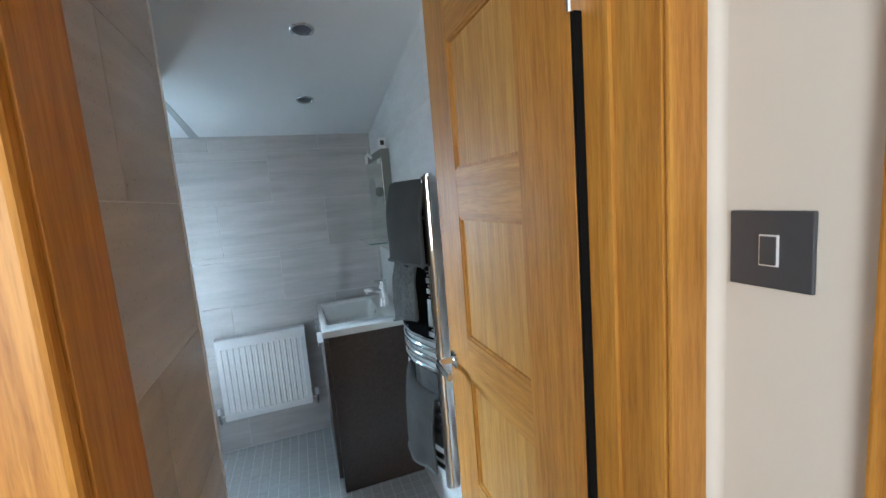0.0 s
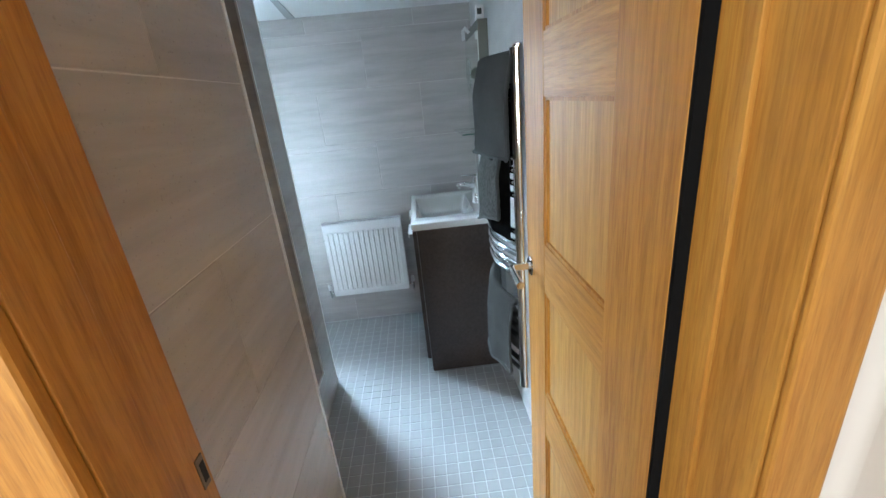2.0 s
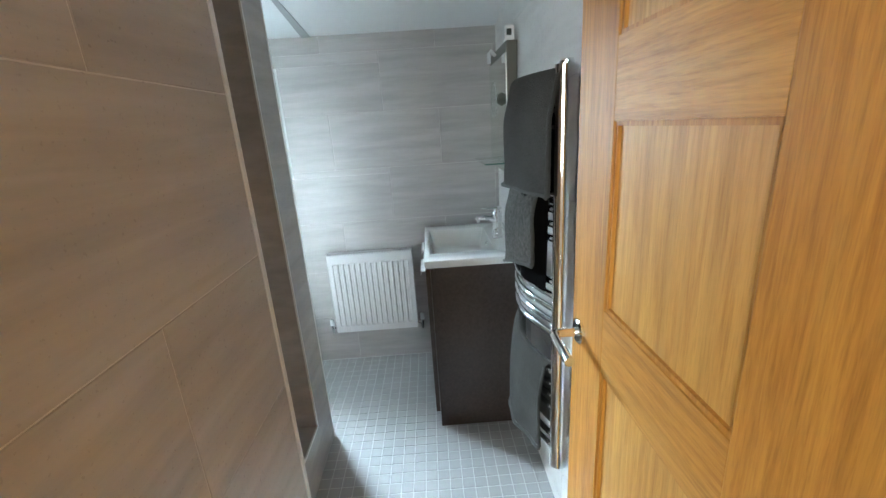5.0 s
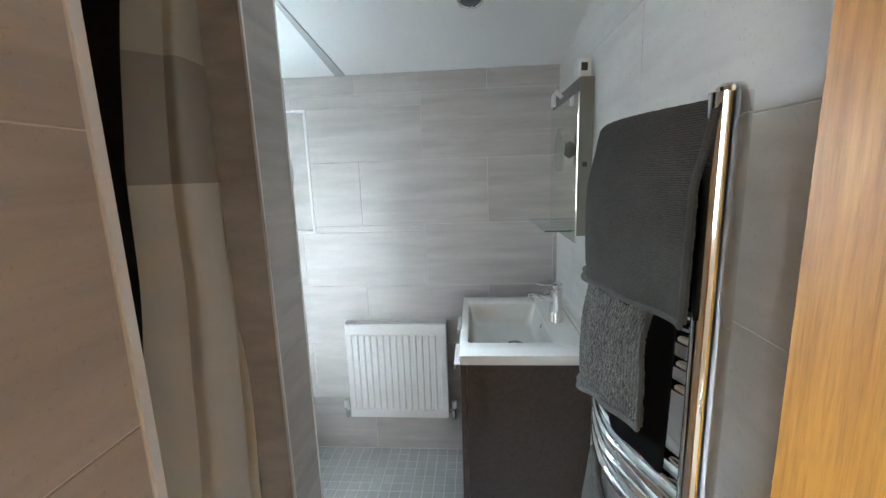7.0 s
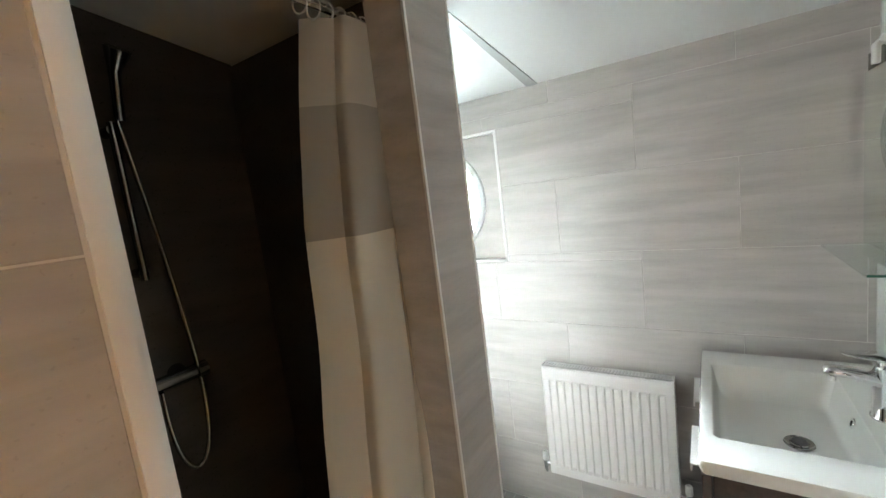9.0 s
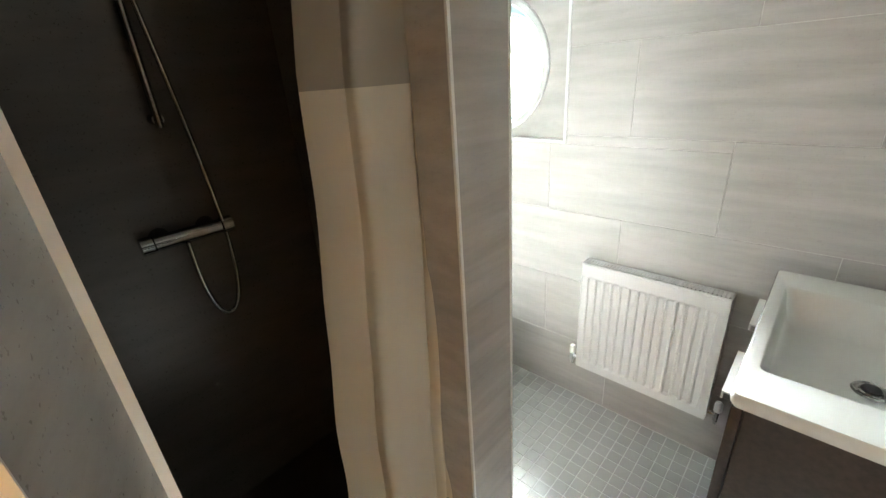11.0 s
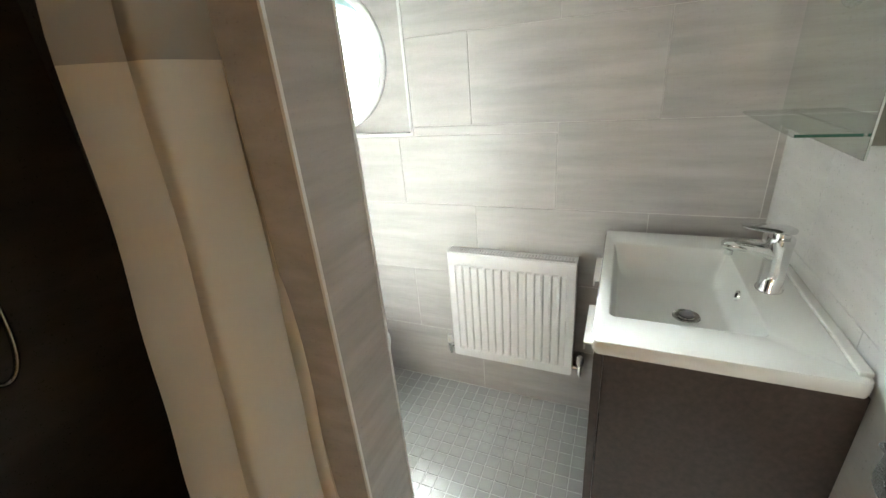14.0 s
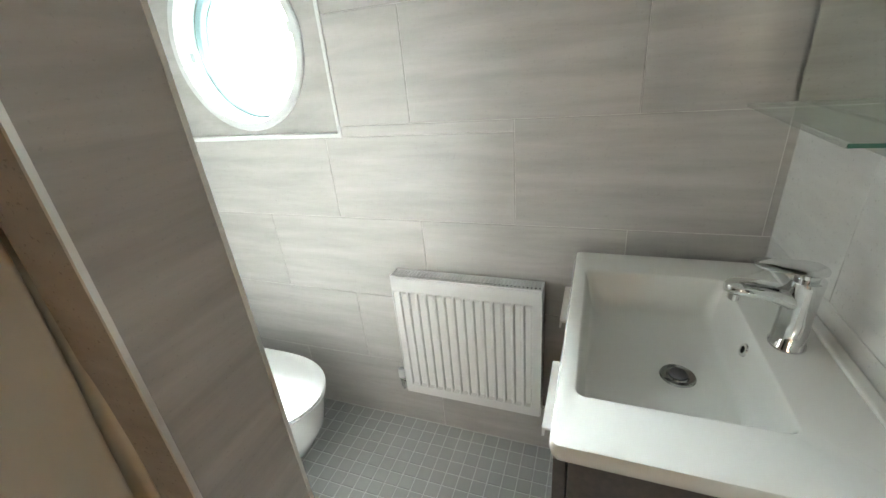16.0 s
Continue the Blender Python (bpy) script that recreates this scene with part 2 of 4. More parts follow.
def add_box(bm, x0, x1, y0, y1, z0, z1, bevel=0.0):
    vs = [bm.verts.new((x, y, z)) for x in (x0, x1) for y in (y0, y1) for z in (z0, z1)]
    fs = [bm.faces.new([vs[i] for i in q]) for q in ((0, 1, 3, 2), (4, 6, 7, 5), (0, 4, 5, 1), (2, 3, 7, 6), (0, 2, 6, 4), (1, 5, 7, 3))]
    if bevel:
        edges = {e for f in fs for e in f.edges}
        bmesh.ops.bevel(bm, geom=list(edges), offset=bevel, segments=2, affect="EDGES", profile=0.6)
    return bm


def box(x0, x1, y0, y1, z0, z1, bevel=0.0):
    bm = bmesh.new()
    add_box(bm, min(x0, x1), max(x0, x1), min(y0, y1), max(y0, y1), min(z0, z1), max(z0, z1), bevel)
    bmesh.ops.recalc_face_normals(bm, faces=bm.faces)
    return bm


def add_tube(bm, points, radius, n=12, caps=True):
    """A round tube along points; radius one number or one for each point."""
    pts = [Vector(p) for p in points]
    radii = radius if isinstance(radius, (list, tuple)) else [radius] * len(pts)
    rings, side = [], None
    for i, p in enumerate(pts):
        d = (pts[min(i + 1, len(pts) - 1)] - pts[max(i - 1, 0)]).normalized()
        if side is None:
            side = d.orthogonal().normalized()
        side = (side - d * side.dot(d)).normalized()
        up = d.cross(side)
        rings.append([bm.verts.new(p + radii[i] * (math.cos(a) * side + math.sin(a) * up)) for a in (2 * math.pi * k / n for k in range(n))])
    for a, b in zip(rings, rings[1:]):
        for k in range(n):
            bm.faces.new((a[k], a[(k + 1) % n], b[(k + 1) % n], b[k]))
    if caps:
        bm.faces.new(rings[0][::-1])
        bm.faces.new(rings[-1])
    return bm


def tube(points, radius, n=12):
    bm = add_tube(bmesh.new(), points, radius, n)
    bmesh.ops.recalc_face_normals(bm, faces=bm.faces)
    return bm


def lathe(profile, n=32):
    """A turned shape round z from (radius, height) pairs."""
    bm = bmesh.new()
    rings = []
    for r, z in profile:
        rings.append([bm.verts.new((r * math.cos(a), r * math.sin(a), z)) for a in (2 * math.pi * k / n for k in range(n))])
    for a, b in zip(rings, rings[1:]):
        for k in range(n):
            bm.faces.new((a[k], a[(k + 1) % n], b[(k + 1) % n], b[k]))
    if profile[0][0] > 0:
        bm.faces.new(rings[0][::-1])
    if profile[-1][0] > 0:
        bm.faces.new(rings[-1])
    bmesh.ops.remove_doubles(bm, verts=bm.verts, dist=1e-5)
    bmesh.ops.recalc_face_normals(bm, faces=bm.faces)
    return bm


def moved(bm, m):
    bmesh.ops.transform(bm, matrix=m, verts=bm.verts)
    return bm


def structure(name, bm, mat, label, smooth=False):
    return tagged(part(name, bm, mat, None, label, smooth), kind="structure")


# ---- large structure ----
TOP = 2.32
floor = structure("floor", box(-1.36, 0.64, 0.657, 2.86, -0.10, -0.0014), GROUT_FLOOR, "pale grouted floor bed under grey mosaic tiles")
hall_floor = structure("hall_floor", box(-1.6, 0.70, -1.3, 0.657, -0.10, -0.002), paint("hall_carpet", (0.42, 0.38, 0.33), 0.95), "plain beige hall floor")


def sloped_slab(x0, x1, y0, y1, thick, lift=0.0, slope_from=None):
    bm = bmesh.new()
    za, zb = ceil_z(y0) + lift, ceil_z(y1) + lift
    lo = [bm.verts.new(p) for p in ((x0, y0, za), (x1, y0, za), (x1, y1, zb), (x0, y1, zb))]
    hi = [bm.verts.new(p) for p in ((x0, y0, za + thick), (x1, y0, za + thick), (x1, y1, zb + thick), (x0, y1, zb + thick))]
    bm.faces.new(lo)
    bm.faces.new(hi)
    for k in range(4):
        bm.faces.new((lo[k], lo[(k + 1) % 4], hi[(k + 1) % 4], hi[k]))
    bmesh.ops.recalc_face_normals(bm, faces=bm.faces)
    return bm


structure("ceiling", sloped_slab(-1.40, 0.70, 0.657, 2.86, 0.08), PAINT_CEIL, "smooth white sloping ceiling")
structure("hall_ceiling", box(-1.6, 0.75, -1.3, 0.657, 2.34, 2.42), PAINT_CEIL, "flat white hall ceiling")


def wall_with_round_hole(x0, x1, z0, z1, y0, y1, cx, cz, r, n=48):
    """A wall slab between y0 and y1 with a round hole through it."""
    bm = bmesh.new()

    def ring(y, radius):
        return [bm.verts.new((cx + radius * math.cos(a), y, cz + radius * math.sin(a))) for a in (2 * math.pi * k / n for k in range(n))]

    def outline(y):
        vs = []
        for k in range(n):
            a = 2 * math.pi * k / n
            c, s_ = math.cos(a), math.sin(a)
            tx = ((x1 - cx) if c > 0 else (x0 - cx)) / c if abs(c) > 1e-9 else 1e9
            tz = ((z1 - cz) if s_ > 0 else (z0 - cz)) / s_ if abs(s_) > 1e-9 else 1e9
            t = min(tx, tz)
            vs.append(bm.verts.new((cx + t * c, y, cz + t * s_)))
        return vs

    i0, o0, i1, o1 = ring(y0, r), outline(y0), ring(y1, r), outline(y1)
    for k in range(n):
        j = (k + 1) % n
        bm.faces.new((i0[k], i0[j], o0[j], o0[k]))
        bm.faces.new((i1[k], o1[k], o1[j], i1[j]))
        bm.faces.new((i0[k], i1[k], i1[j], i0[j]))
    # square corners that the rays round the hole leave out
    for sx, ax in ((x0, -1), (x1, 1)):
        for sz, az in ((z0, -1), (z1, 1)):
            best = sorted(o0, key=lambda v: (v.co.x - sx) ** 2 + (v.co.z - sz) ** 2)[:2]
            bm.faces.new((best[0], best[1], bm.verts.new((sx, y0, sz))))
            best = sorted(o1, key=lambda v: (v.co.x - sx) ** 2 + (v.co.z - sz) ** 2)[:2]
            bm.faces.new((best[0], best[1], bm.verts.new((sx, y1, sz))))
    bmesh.ops.recalc_face_normals(bm, faces=bm.faces)
    return bm


R_HOLE, NICHE = 0.262, (-1.279, -0.582, 1.172, 1.728)
N_IN = 0.035   # depth of the shallow recess round the window
n0, n1, nz0, nz1 = NICHE
T8 = 0.0014     # thickness of wall tiles
# the backing of the far wall, round the recess
bm = bmesh.new()
yb = Y_FAR + T8
add_box(bm, -1.36, n0, yb, 3.0, -0.1, 2.1)
add_box(bm, n1, 0.66, yb, 3.0, -0.1, 2.1)
add_box(bm, n0, n1, yb, 3.0, -0.1, nz0)
add_box(bm, n0, n1, yb, 3.0, nz1, 2.1)
bmesh.ops.recalc_face_normals(bm, faces=bm.faces)
wall_far = structure("wall_north", bm, GROUT_FAR, "far wall of veined grey tiles with a square recess")
part("recess_back", wall_with_round_hole(n0, n1, nz0, nz1, Y_FAR + N_IN, 3.0, WIN_X, WIN_Z, R_HOLE), TILE_SIDE, wall_far, "grey tiled back of the recess")
TRIM = paint("white_trim", (0.80, 0.81, 0.80), 0.35)
bm = bmesh.new()
tw = 0.010
q_ = 0.0015
add_box(bm, n0 - tw, n0 + q_, Y_FAR - 0.002, Y_FAR + N_IN, nz0 - tw, nz1 + tw)
add_box(bm, n1 - q_, n1 + tw, Y_FAR - 0.002, Y_FAR + N_IN, nz0 - tw, nz1 + tw)
add_box(bm, n0 + q_, n1 - q_, Y_FAR - 0.002, Y_FAR + N_IN, nz0 - tw, nz0 + q_)
add_box(bm, n0 + q_, n1 - q_, Y_FAR - 0.002, Y_FAR + N_IN, nz1 - q_, nz1 + tw)
bmesh.ops.recalc_face_normals(bm, faces=bm.faces)
part("recess_trim", bm, TRIM, wall_far, "white plastic tile trim")

wall_east = structure("wall_east", box(X_RIGHT + T8, 0.70, 0.657, 3.0, -0.1, TOP), GROUT_EAST, "side wall of pale grey tiles")
wall_west = structure("wall_west", box(-1.40, X_LEFT, 0.657, 3.0, -0.1, 2.2), TILE_SIDE, "grey side wall behind the toilet")
# the partition beside the door, its return, and the walls of the shower
partition = structure("partition_wall", box(-0.262, X_PART - T8, 0.657, Y_PART, -0.1, ceil_z(0.657) - 0.03), GROUT, "short partition of veined grey tiles beside the door")


def prism(outline, z0, z1):
    bm = bmesh.new()
    lo = [bm.verts.new((x, y, z0)) for x, y in outline]
    hi = [bm.verts.new((x, y, z1)) for x, y in outline]
    bm.faces.new(lo)
    bm.faces.new(hi)
    n = len(outline)
    for k in range(n):
        bm.faces.new((lo[k], lo[(k + 1) % n], hi[(k + 1) % n], hi[k]))
    bmesh.ops.recalc_face_normals(bm, faces=bm.faces)
    return bm


structure("shower_side_wall", prism([(-0.264, 0.66), (-0.264, Y_PART), (X_PART - T8, Y_PART), (X_PART - T8, Y_PART + 0.004), (X_SHOWER, Y_OPEN0), (X_SHOWER - 0.11, Y_OPEN0), (X_SHOWER - 0.11, 0.66)], -0.1, ceil_z(1.335) - 0.004), TILE_SIDE, "tiled return of the partition at the shower opening")
structure("shower_post", box(X_SHOWER - 0.11, X_SHOWER, Y_OPEN1, Y_POST, -0.1, ceil_z(Y_POST) - 0.004), TILE_SIDE, "grey tiled post between shower and toilet")
structure("shower_divider", box(X_LEFT, X_SHOWER - 0.112, Y_POST - 0.095, Y_POST - 0.002, -0.1, ceil_z(Y_POST) - 0.004), TILE_SIDE, "tiled wall between shower and toilet")
structure("shower_curb", box(X_SHOWER - 0.11, X_SHOWER, Y_OPEN0, Y_OPEN1, -0.1, CURB), TILE_SIDE, "tiled curb of the shower opening")
structure("shower_lintel", box(X_SHOWER - 0.11, X_SHOWER, Y_OPEN0, Y_OPEN1, LINTEL, ceil_z(Y_OPEN1) - 0.004), TILE_SIDE, "tiled lintel over the shower opening")
structure("shower_back_wall", box(X_LEFT, X_SHOWER_BACK, 0.80, Y_POST - 0.1, -0.1, 2.15), TILE_DARK, "dark tiled back wall of the shower")
structure("shower_end_wall", box(X_SHOWER_BACK, X_SHOWER - 0.112, 0.80, 0.90, -0.1, 2.15), TILE_DARK, "dark tiled end wall of the shower")
structure("shower_far_lining", box(X_SHOWER_BACK, X_SHOWER - 0.112, Y_POST - 0.11, Y_POST - 0.097, -0.1, 2.0), TILE_DARK, "dark tiled lining of the shower")
structure("shower_side_lining", box(X_SHOWER - 0.122, X_SHOWER - 0.112, 0.90, Y_OPEN0, -0.1, 2.06), TILE_DARK, "dark tiled inner face of the shower")
structure("shower_tray", box(X_SHOWER_BACK, X_SHOWER - 0.122, 0.90, Y_POST - 0.11, 0.0, 0.035, 0.004), TILE_DARK, "dark slate-effect shower tray")

# metal edge trims of the shower opening and of the partition
bm = bmesh.new()
e = 0.004
add_box(bm, X_SHOWER - 0.004, X_SHOWER + 0.0025, Y_OPEN1 - 0.002, Y_OPEN1 + 0.006, CURB - 0.006, LINTEL + 0.006)
add_box(bm, X_SHOWER - 0.004, X_SHOWER + 0.0025, Y_OPEN0 - 0.002, Y_OPEN1, CURB - 0.006, CURB + 0.002)
add_box(bm, X_SHOWER - 0.004, X_SHOWER + 0.0025, Y_OPEN0 - 0.002, Y_OPEN1, LINTEL - 0.002, LINTEL + 0.006)
add_box(bm, X_SHOWER - 0.010, X_SHOWER + 0.003, Y_OPEN0 - 0.004, Y_OPEN0 + 0.012, CURB - 0.006, LINTEL + 0.006)
bmesh.ops.recalc_face_normals(bm, faces=bm.faces)
structure("opening_trim", bm, ALU, "satin metal tile trim round the shower opening")
bm = bmesh.new()
add_box(bm, X_PART - T8 - 0.002, X_PART + 0.0015, Y_PART - 0.007, Y_PART + 0.006, 0.0, ceil_z(Y_PART) - 0.004)
structure("partition_trim", bm, ALU, "satin metal corner trim of the partition")
bm = bmesh.new()
add_box(bm, X_SHOWER - 0.004, X_SHOWER + 0.002, Y_POST - 0.006, Y_POST + 0.002, 0.0, ceil_z(Y_POST) - 0.004)
structure("post_trim", bm, ALU, "thin metal corner trim of the post")

# the wall of the door, the hall
bm = bmesh.new()
LIN = 0.024
ox0, ox1, DOOR_TOP = X_JAMB_L - LIN, X_JAMB_R + LIN, 2.0
add_box(bm, -1.6, ox0, Y_DOOR_OUT + 0.004, Y_DOOR_IN - 0.004, -0.1, 2.34)
add_box(bm, ox1, 0.70, Y_DOOR_OUT + 0.004, Y_DOOR_IN - 0.004, -0.1, 2.34)
add_box(bm, ox0, ox1, Y_DOOR_OUT + 0.004, Y_DOOR_IN - 0.004, DOOR_TOP + LIN, 2.34)
bmesh.ops.recalc_face_normals(bm, faces=bm.faces)
structure("wall_south", bm, PAINT_HALL_COOL, "pale painted wall that holds the door")
bm = bmesh.new()
outline = [(0.5665, 0.5188)] + [(0.5665 + 0.0183 * math.sin(radians(a)), 0.4965 + 0.0148 * math.cos(radians(a))) for a in range(0, 91, 15)] + [(0.5848, 0.5188)]
for z in (0.0, 2.33):
    bm.faces.new([bm.verts.new((x, y, z)) for x, y in outline])
bm.verts.ensure_lookup_table()
n = len(outline)
for k in range(n):
    bm.faces.new([bm.verts[q] for q in (k, (k + 1) % n, n + (k + 1) % n, n + k)])
bmesh.ops.recalc_face_normals(bm, faces=bm.faces)
structure("hall_wall_nib", bm, PAINT_HALL, "narrow rounded cream plaster corner beside the architrave", smooth=True)
structure("hall_wall_east", box(0.585, 0.70, -1.3, Y_DOOR_OUT + 0.003, -0.1, 2.34), PAINT_HALL, "cream painted hall wall with the light switch")
structure("hall_wall_west", box(-1.7, -1.6, -1.3, Y_DOOR_IN, -0.1, 2.34), PAINT_HALL, "cream painted hall wall")
# back wall out of view; its opening is added to go with the fill lamp
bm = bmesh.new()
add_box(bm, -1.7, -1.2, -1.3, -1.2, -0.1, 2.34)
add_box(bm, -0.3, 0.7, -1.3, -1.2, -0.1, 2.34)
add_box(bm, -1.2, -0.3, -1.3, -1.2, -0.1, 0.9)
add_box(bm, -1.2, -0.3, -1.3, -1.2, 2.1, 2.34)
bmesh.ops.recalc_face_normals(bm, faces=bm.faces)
structure("hall_wall_south", bm, PAINT_HALL, "unseen cream hall wall with an opening added behind the fill lamp")

# ---- the door frame ----
door_frame = empty("door_frame", (X_JAMB_L, Y_DOOR_OUT, 0), label="golden lacquered wooden door lining with moulded architrave", category="door frame", kind="structure")


def at_parent(ob, parent):
    ob.matrix_parent_inverse = Matrix.Translation(-parent.location)
    return ob


def fpart(name, bm, mat, label="", parent=door_frame):
    return at_parent(part(name, bm, mat, parent, label), parent)


fpart("lining", box(ox0, X_JAMB_L, Y_DOOR_OUT, Y_DOOR_IN, 0, DOOR_TOP + LIN, 0.0015), WOOD_UP)
fpart("lining", box(X_JAMB_R, ox1, Y_DOOR_OUT, Y_DOOR_IN, 0, DOOR_TOP + LIN, 0.0015), WOOD_UP)
fpart("lining", box(X_JAMB_L, X_JAMB_R, Y_DOOR_OUT, Y_DOOR_IN, DOOR_TOP, DOOR_TOP + LIN, 0.0015), WOOD_ACROSS)
fpart("door_stop", box(X_JAMB_L, X_JAMB_L + 0.016, Y_DOOR_OUT + 0.0003, 0.576, 0, DOOR_TOP, 0.0012), WOOD_UP)
fpart("door_stop", box(X_JAMB_R - 0.0065, X_JAMB_R, 0.590, 0.642, 0, DOOR_TOP, 0.0012), WOOD_UP)
fpart("door_stop", box(X_JAMB_L + 0.016, X_JAMB_R - 0.0065, Y_DOOR_OUT + 0.0003, 0.615, DOOR_TOP - 0.006, DOOR_TOP, 0.0012), WOOD_ACROSS)


def moulding(x0, x1, z0, z1, y, out):
    """A moulded architrave board: flat with a rounded and stepped inner edge (x0 is the inner edge)."""
    s_ = 1 if x1 > x0 else -1
    w = abs(x1 - x0)
    prof = [(0, 0), (0, 0.010), (0.002, 0.0135), (0.006, 0.015), (w - 0.030, 0.0165), (w - 0.022, 0.0168), (w - 0.006, 0.0165), (w - 0.002, 0.0145), (w, 0.011), (w, 0)]
    bm = bmesh.new()
    lo = [bm.verts.new((x0 + s_ * u, y + out * v, z0)) for u, v in prof]
    hi = [bm.verts.new((x0 + s_ * u, y + out * v, z1)) for u, v in prof]
    bm.faces.new(lo)
    bm.faces.new(hi)
    for k in range(len(prof)):
        j = (k + 1) % len(prof)
        bm.faces.new((lo[k], lo[j], hi[j], hi[k]))
    bmesh.ops.recalc_face_normals(bm, faces=bm.faces)
    return bm


fpart("architrave", moulding(X_JAMB_L + 0.013, -0.195, 0, DOOR_TOP + 0.07, Y_DOOR_OUT - 0.0005, -1), WOOD_UP)
fpart("architrave", box(X_JAMB_R + 0.002, 0.566, Y_DOOR_OUT - 0.009, Y_DOOR_OUT - 0.0005, 0, DOOR_TOP + 0.07, 0.004), WOOD_UP)
fpart("architrave", box(X_JAMB_L - 0.004, X_JAMB_R + 0.004, Y_DOOR_OUT - 0.016, Y_DOOR_OUT - 0.0005, DOOR_TOP + 0.004, DOOR_TOP + 0.07, 0.003), WOOD_ACROSS)
strike = fpart("strike_plate", box(X_JAMB_L - 0.001, X_JAMB_L + 0.0015, 0.634, 0.649, 0.985, 1.031, 0.0008), BRONZE, "small dark bronze strike plate")
sub = part("latch_hole", box(X_JAMB_L + 0.001, X_JAMB_L + 0.002, 0.638, 0.647, 0.993, 1.022), BLACK, strike)

# a second wooden frame further back along the hall wall
hall_frame = empty("hall_door_frame", (0.585, 0.33, 0), label="golden lacquered wooden architrave of a closed hall door", category="door frame", kind="structure")
fpart("architrave", box(0.567, 0.584, 0.285, 0.352, 0, 2.07, 0.004), WOOD_UP, parent=hall_frame)
fpart("architrave", box(0.567, 0.584, -0.60, -0.533, 0, 2.07, 0.004), WOOD_UP, parent=hall_frame)
fpart("architrave", box(0.567, 0.584, -0.533, 0.285, 2.0, 2.07, 0.004), WOOD_UP, parent=hall_frame)
fpart("door_leaf", box(0.576, 0.584, -0.53, 0.283, 0.005, 1.998, 0.002), WOOD_PALE, parent=hall_frame)

# ---- the open door ----
DX, DT = 0.482, 0.035         # visible face and thickness of the leaf
DY0, DY1 = 0.6445, 1.262
door = empty("door_1", (DX, DY0, 0), label="open golden wooden door with four recessed panels", category="door", kind="structure")


def dpart(name, bm, mat, label="", parent=door):
    return at_parent(part(name, bm, mat, parent, label), door)


ST0, ST1 = 0.800, 1.112
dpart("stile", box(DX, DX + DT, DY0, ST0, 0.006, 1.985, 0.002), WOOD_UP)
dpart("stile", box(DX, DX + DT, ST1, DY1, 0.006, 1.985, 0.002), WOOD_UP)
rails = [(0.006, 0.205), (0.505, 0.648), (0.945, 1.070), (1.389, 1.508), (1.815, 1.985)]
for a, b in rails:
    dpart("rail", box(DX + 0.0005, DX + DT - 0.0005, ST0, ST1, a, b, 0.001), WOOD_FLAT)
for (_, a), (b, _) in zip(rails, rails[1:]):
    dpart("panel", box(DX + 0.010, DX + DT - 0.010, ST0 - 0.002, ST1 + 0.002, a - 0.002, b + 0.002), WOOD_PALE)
    bm = bmesh.new()
    for y0, y1, z0, z1 in ((ST0, ST0 + 0.007, a, b), (ST1 - 0.007, ST1, a, b), (ST0 + 0.007, ST1 - 0.007, a, a + 0.007), (ST0 + 0.007, ST1 - 0.007, b - 0.007, b)):
        add_box(bm, DX + 0.004, DX + 0.0105, y0, y1, z0, z1)
    bmesh.ops.recalc_face_normals(bm, faces=bm.faces)
    dpart("bead", bm, WOOD_UP)
# added strip whose black colour stands for the shade in the hinge gap
dpart("gap_shade_strip", box(DX + 0.001, X_JAMB_R - 0.007, DY0 - 0.007, DY0 - 0.0002, 0.006, 1.985), HINGE_GAP_SHADE, "black strip painted for the shaded gap along the hinge edge")
HZ, HY = 0.975, 1.215
handle = dpart("door_handle", moved(lathe([(0.0, 0.0), (0.026, 0.0), (0.026, 0.006), (0.022, 0.009), (0.0, 0.009)]), pose(DX, HY, HZ, 0, -90, 0)), CHROME, "polished chrome lever handle on a round rose", door)
h2 = part("lever", tube([(DX - 0.006, HY, HZ), (DX - 0.045, HY, HZ), (DX - 0.054, HY - 0.004, HZ), (DX - 0.058, HY - 0.015, HZ), (DX - 0.058, HY - 0.105, HZ - 0.002)], 0.0095, 16), CHROME, handle, smooth=True)
for hz in (0.25, 1.72):
    hinge = dpart("hinge", box(DX - 0.004, DX + 0.026, DY0 - 0.010, DY0 - 0.0005, hz - 0.04, hz + 0.04, 0.001), CHROME, "small steel butt hinge")
    k = part("hinge_pin", moved(lathe([(0.0, -0.042), (0.005, -0.042), (0.005, 0.042), (0.0, 0.042)], 12), pose(DX - 0.004, DY0 - 0.006, hz)), CHROME, hinge, smooth=True)

# ---- light switch ----
switch = empty("light_switch", (0.585, 0.447, 1.36), label="dark grey metal light switch plate on the cream hall wall", category="light switch")
at_parent(part("plate", box(0.580, 0.5848, 0.404, 0.489, 1.316, 1.402, 0.0018), DARK_METAL, switch), switch)
at_parent(part("rocker_frame", box(0.5782, 0.5803, 0.436, 0.456, 1.341, 1.376, 0.0008), ALU, switch, "bright chrome rocker surround"), switch)
at_parent(part("rocker", box(0.5766, 0.5790, 0.4378, 0.4542, 1.3428, 1.3742, 0.001), DARK_METAL, switch), switch)

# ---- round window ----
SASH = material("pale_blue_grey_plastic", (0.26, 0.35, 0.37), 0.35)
window = empty("window_1", (WIN_X, Y_FAR + N_IN, WIN_Z), label="round porthole window with a white plastic surround", category="window", kind="structure")


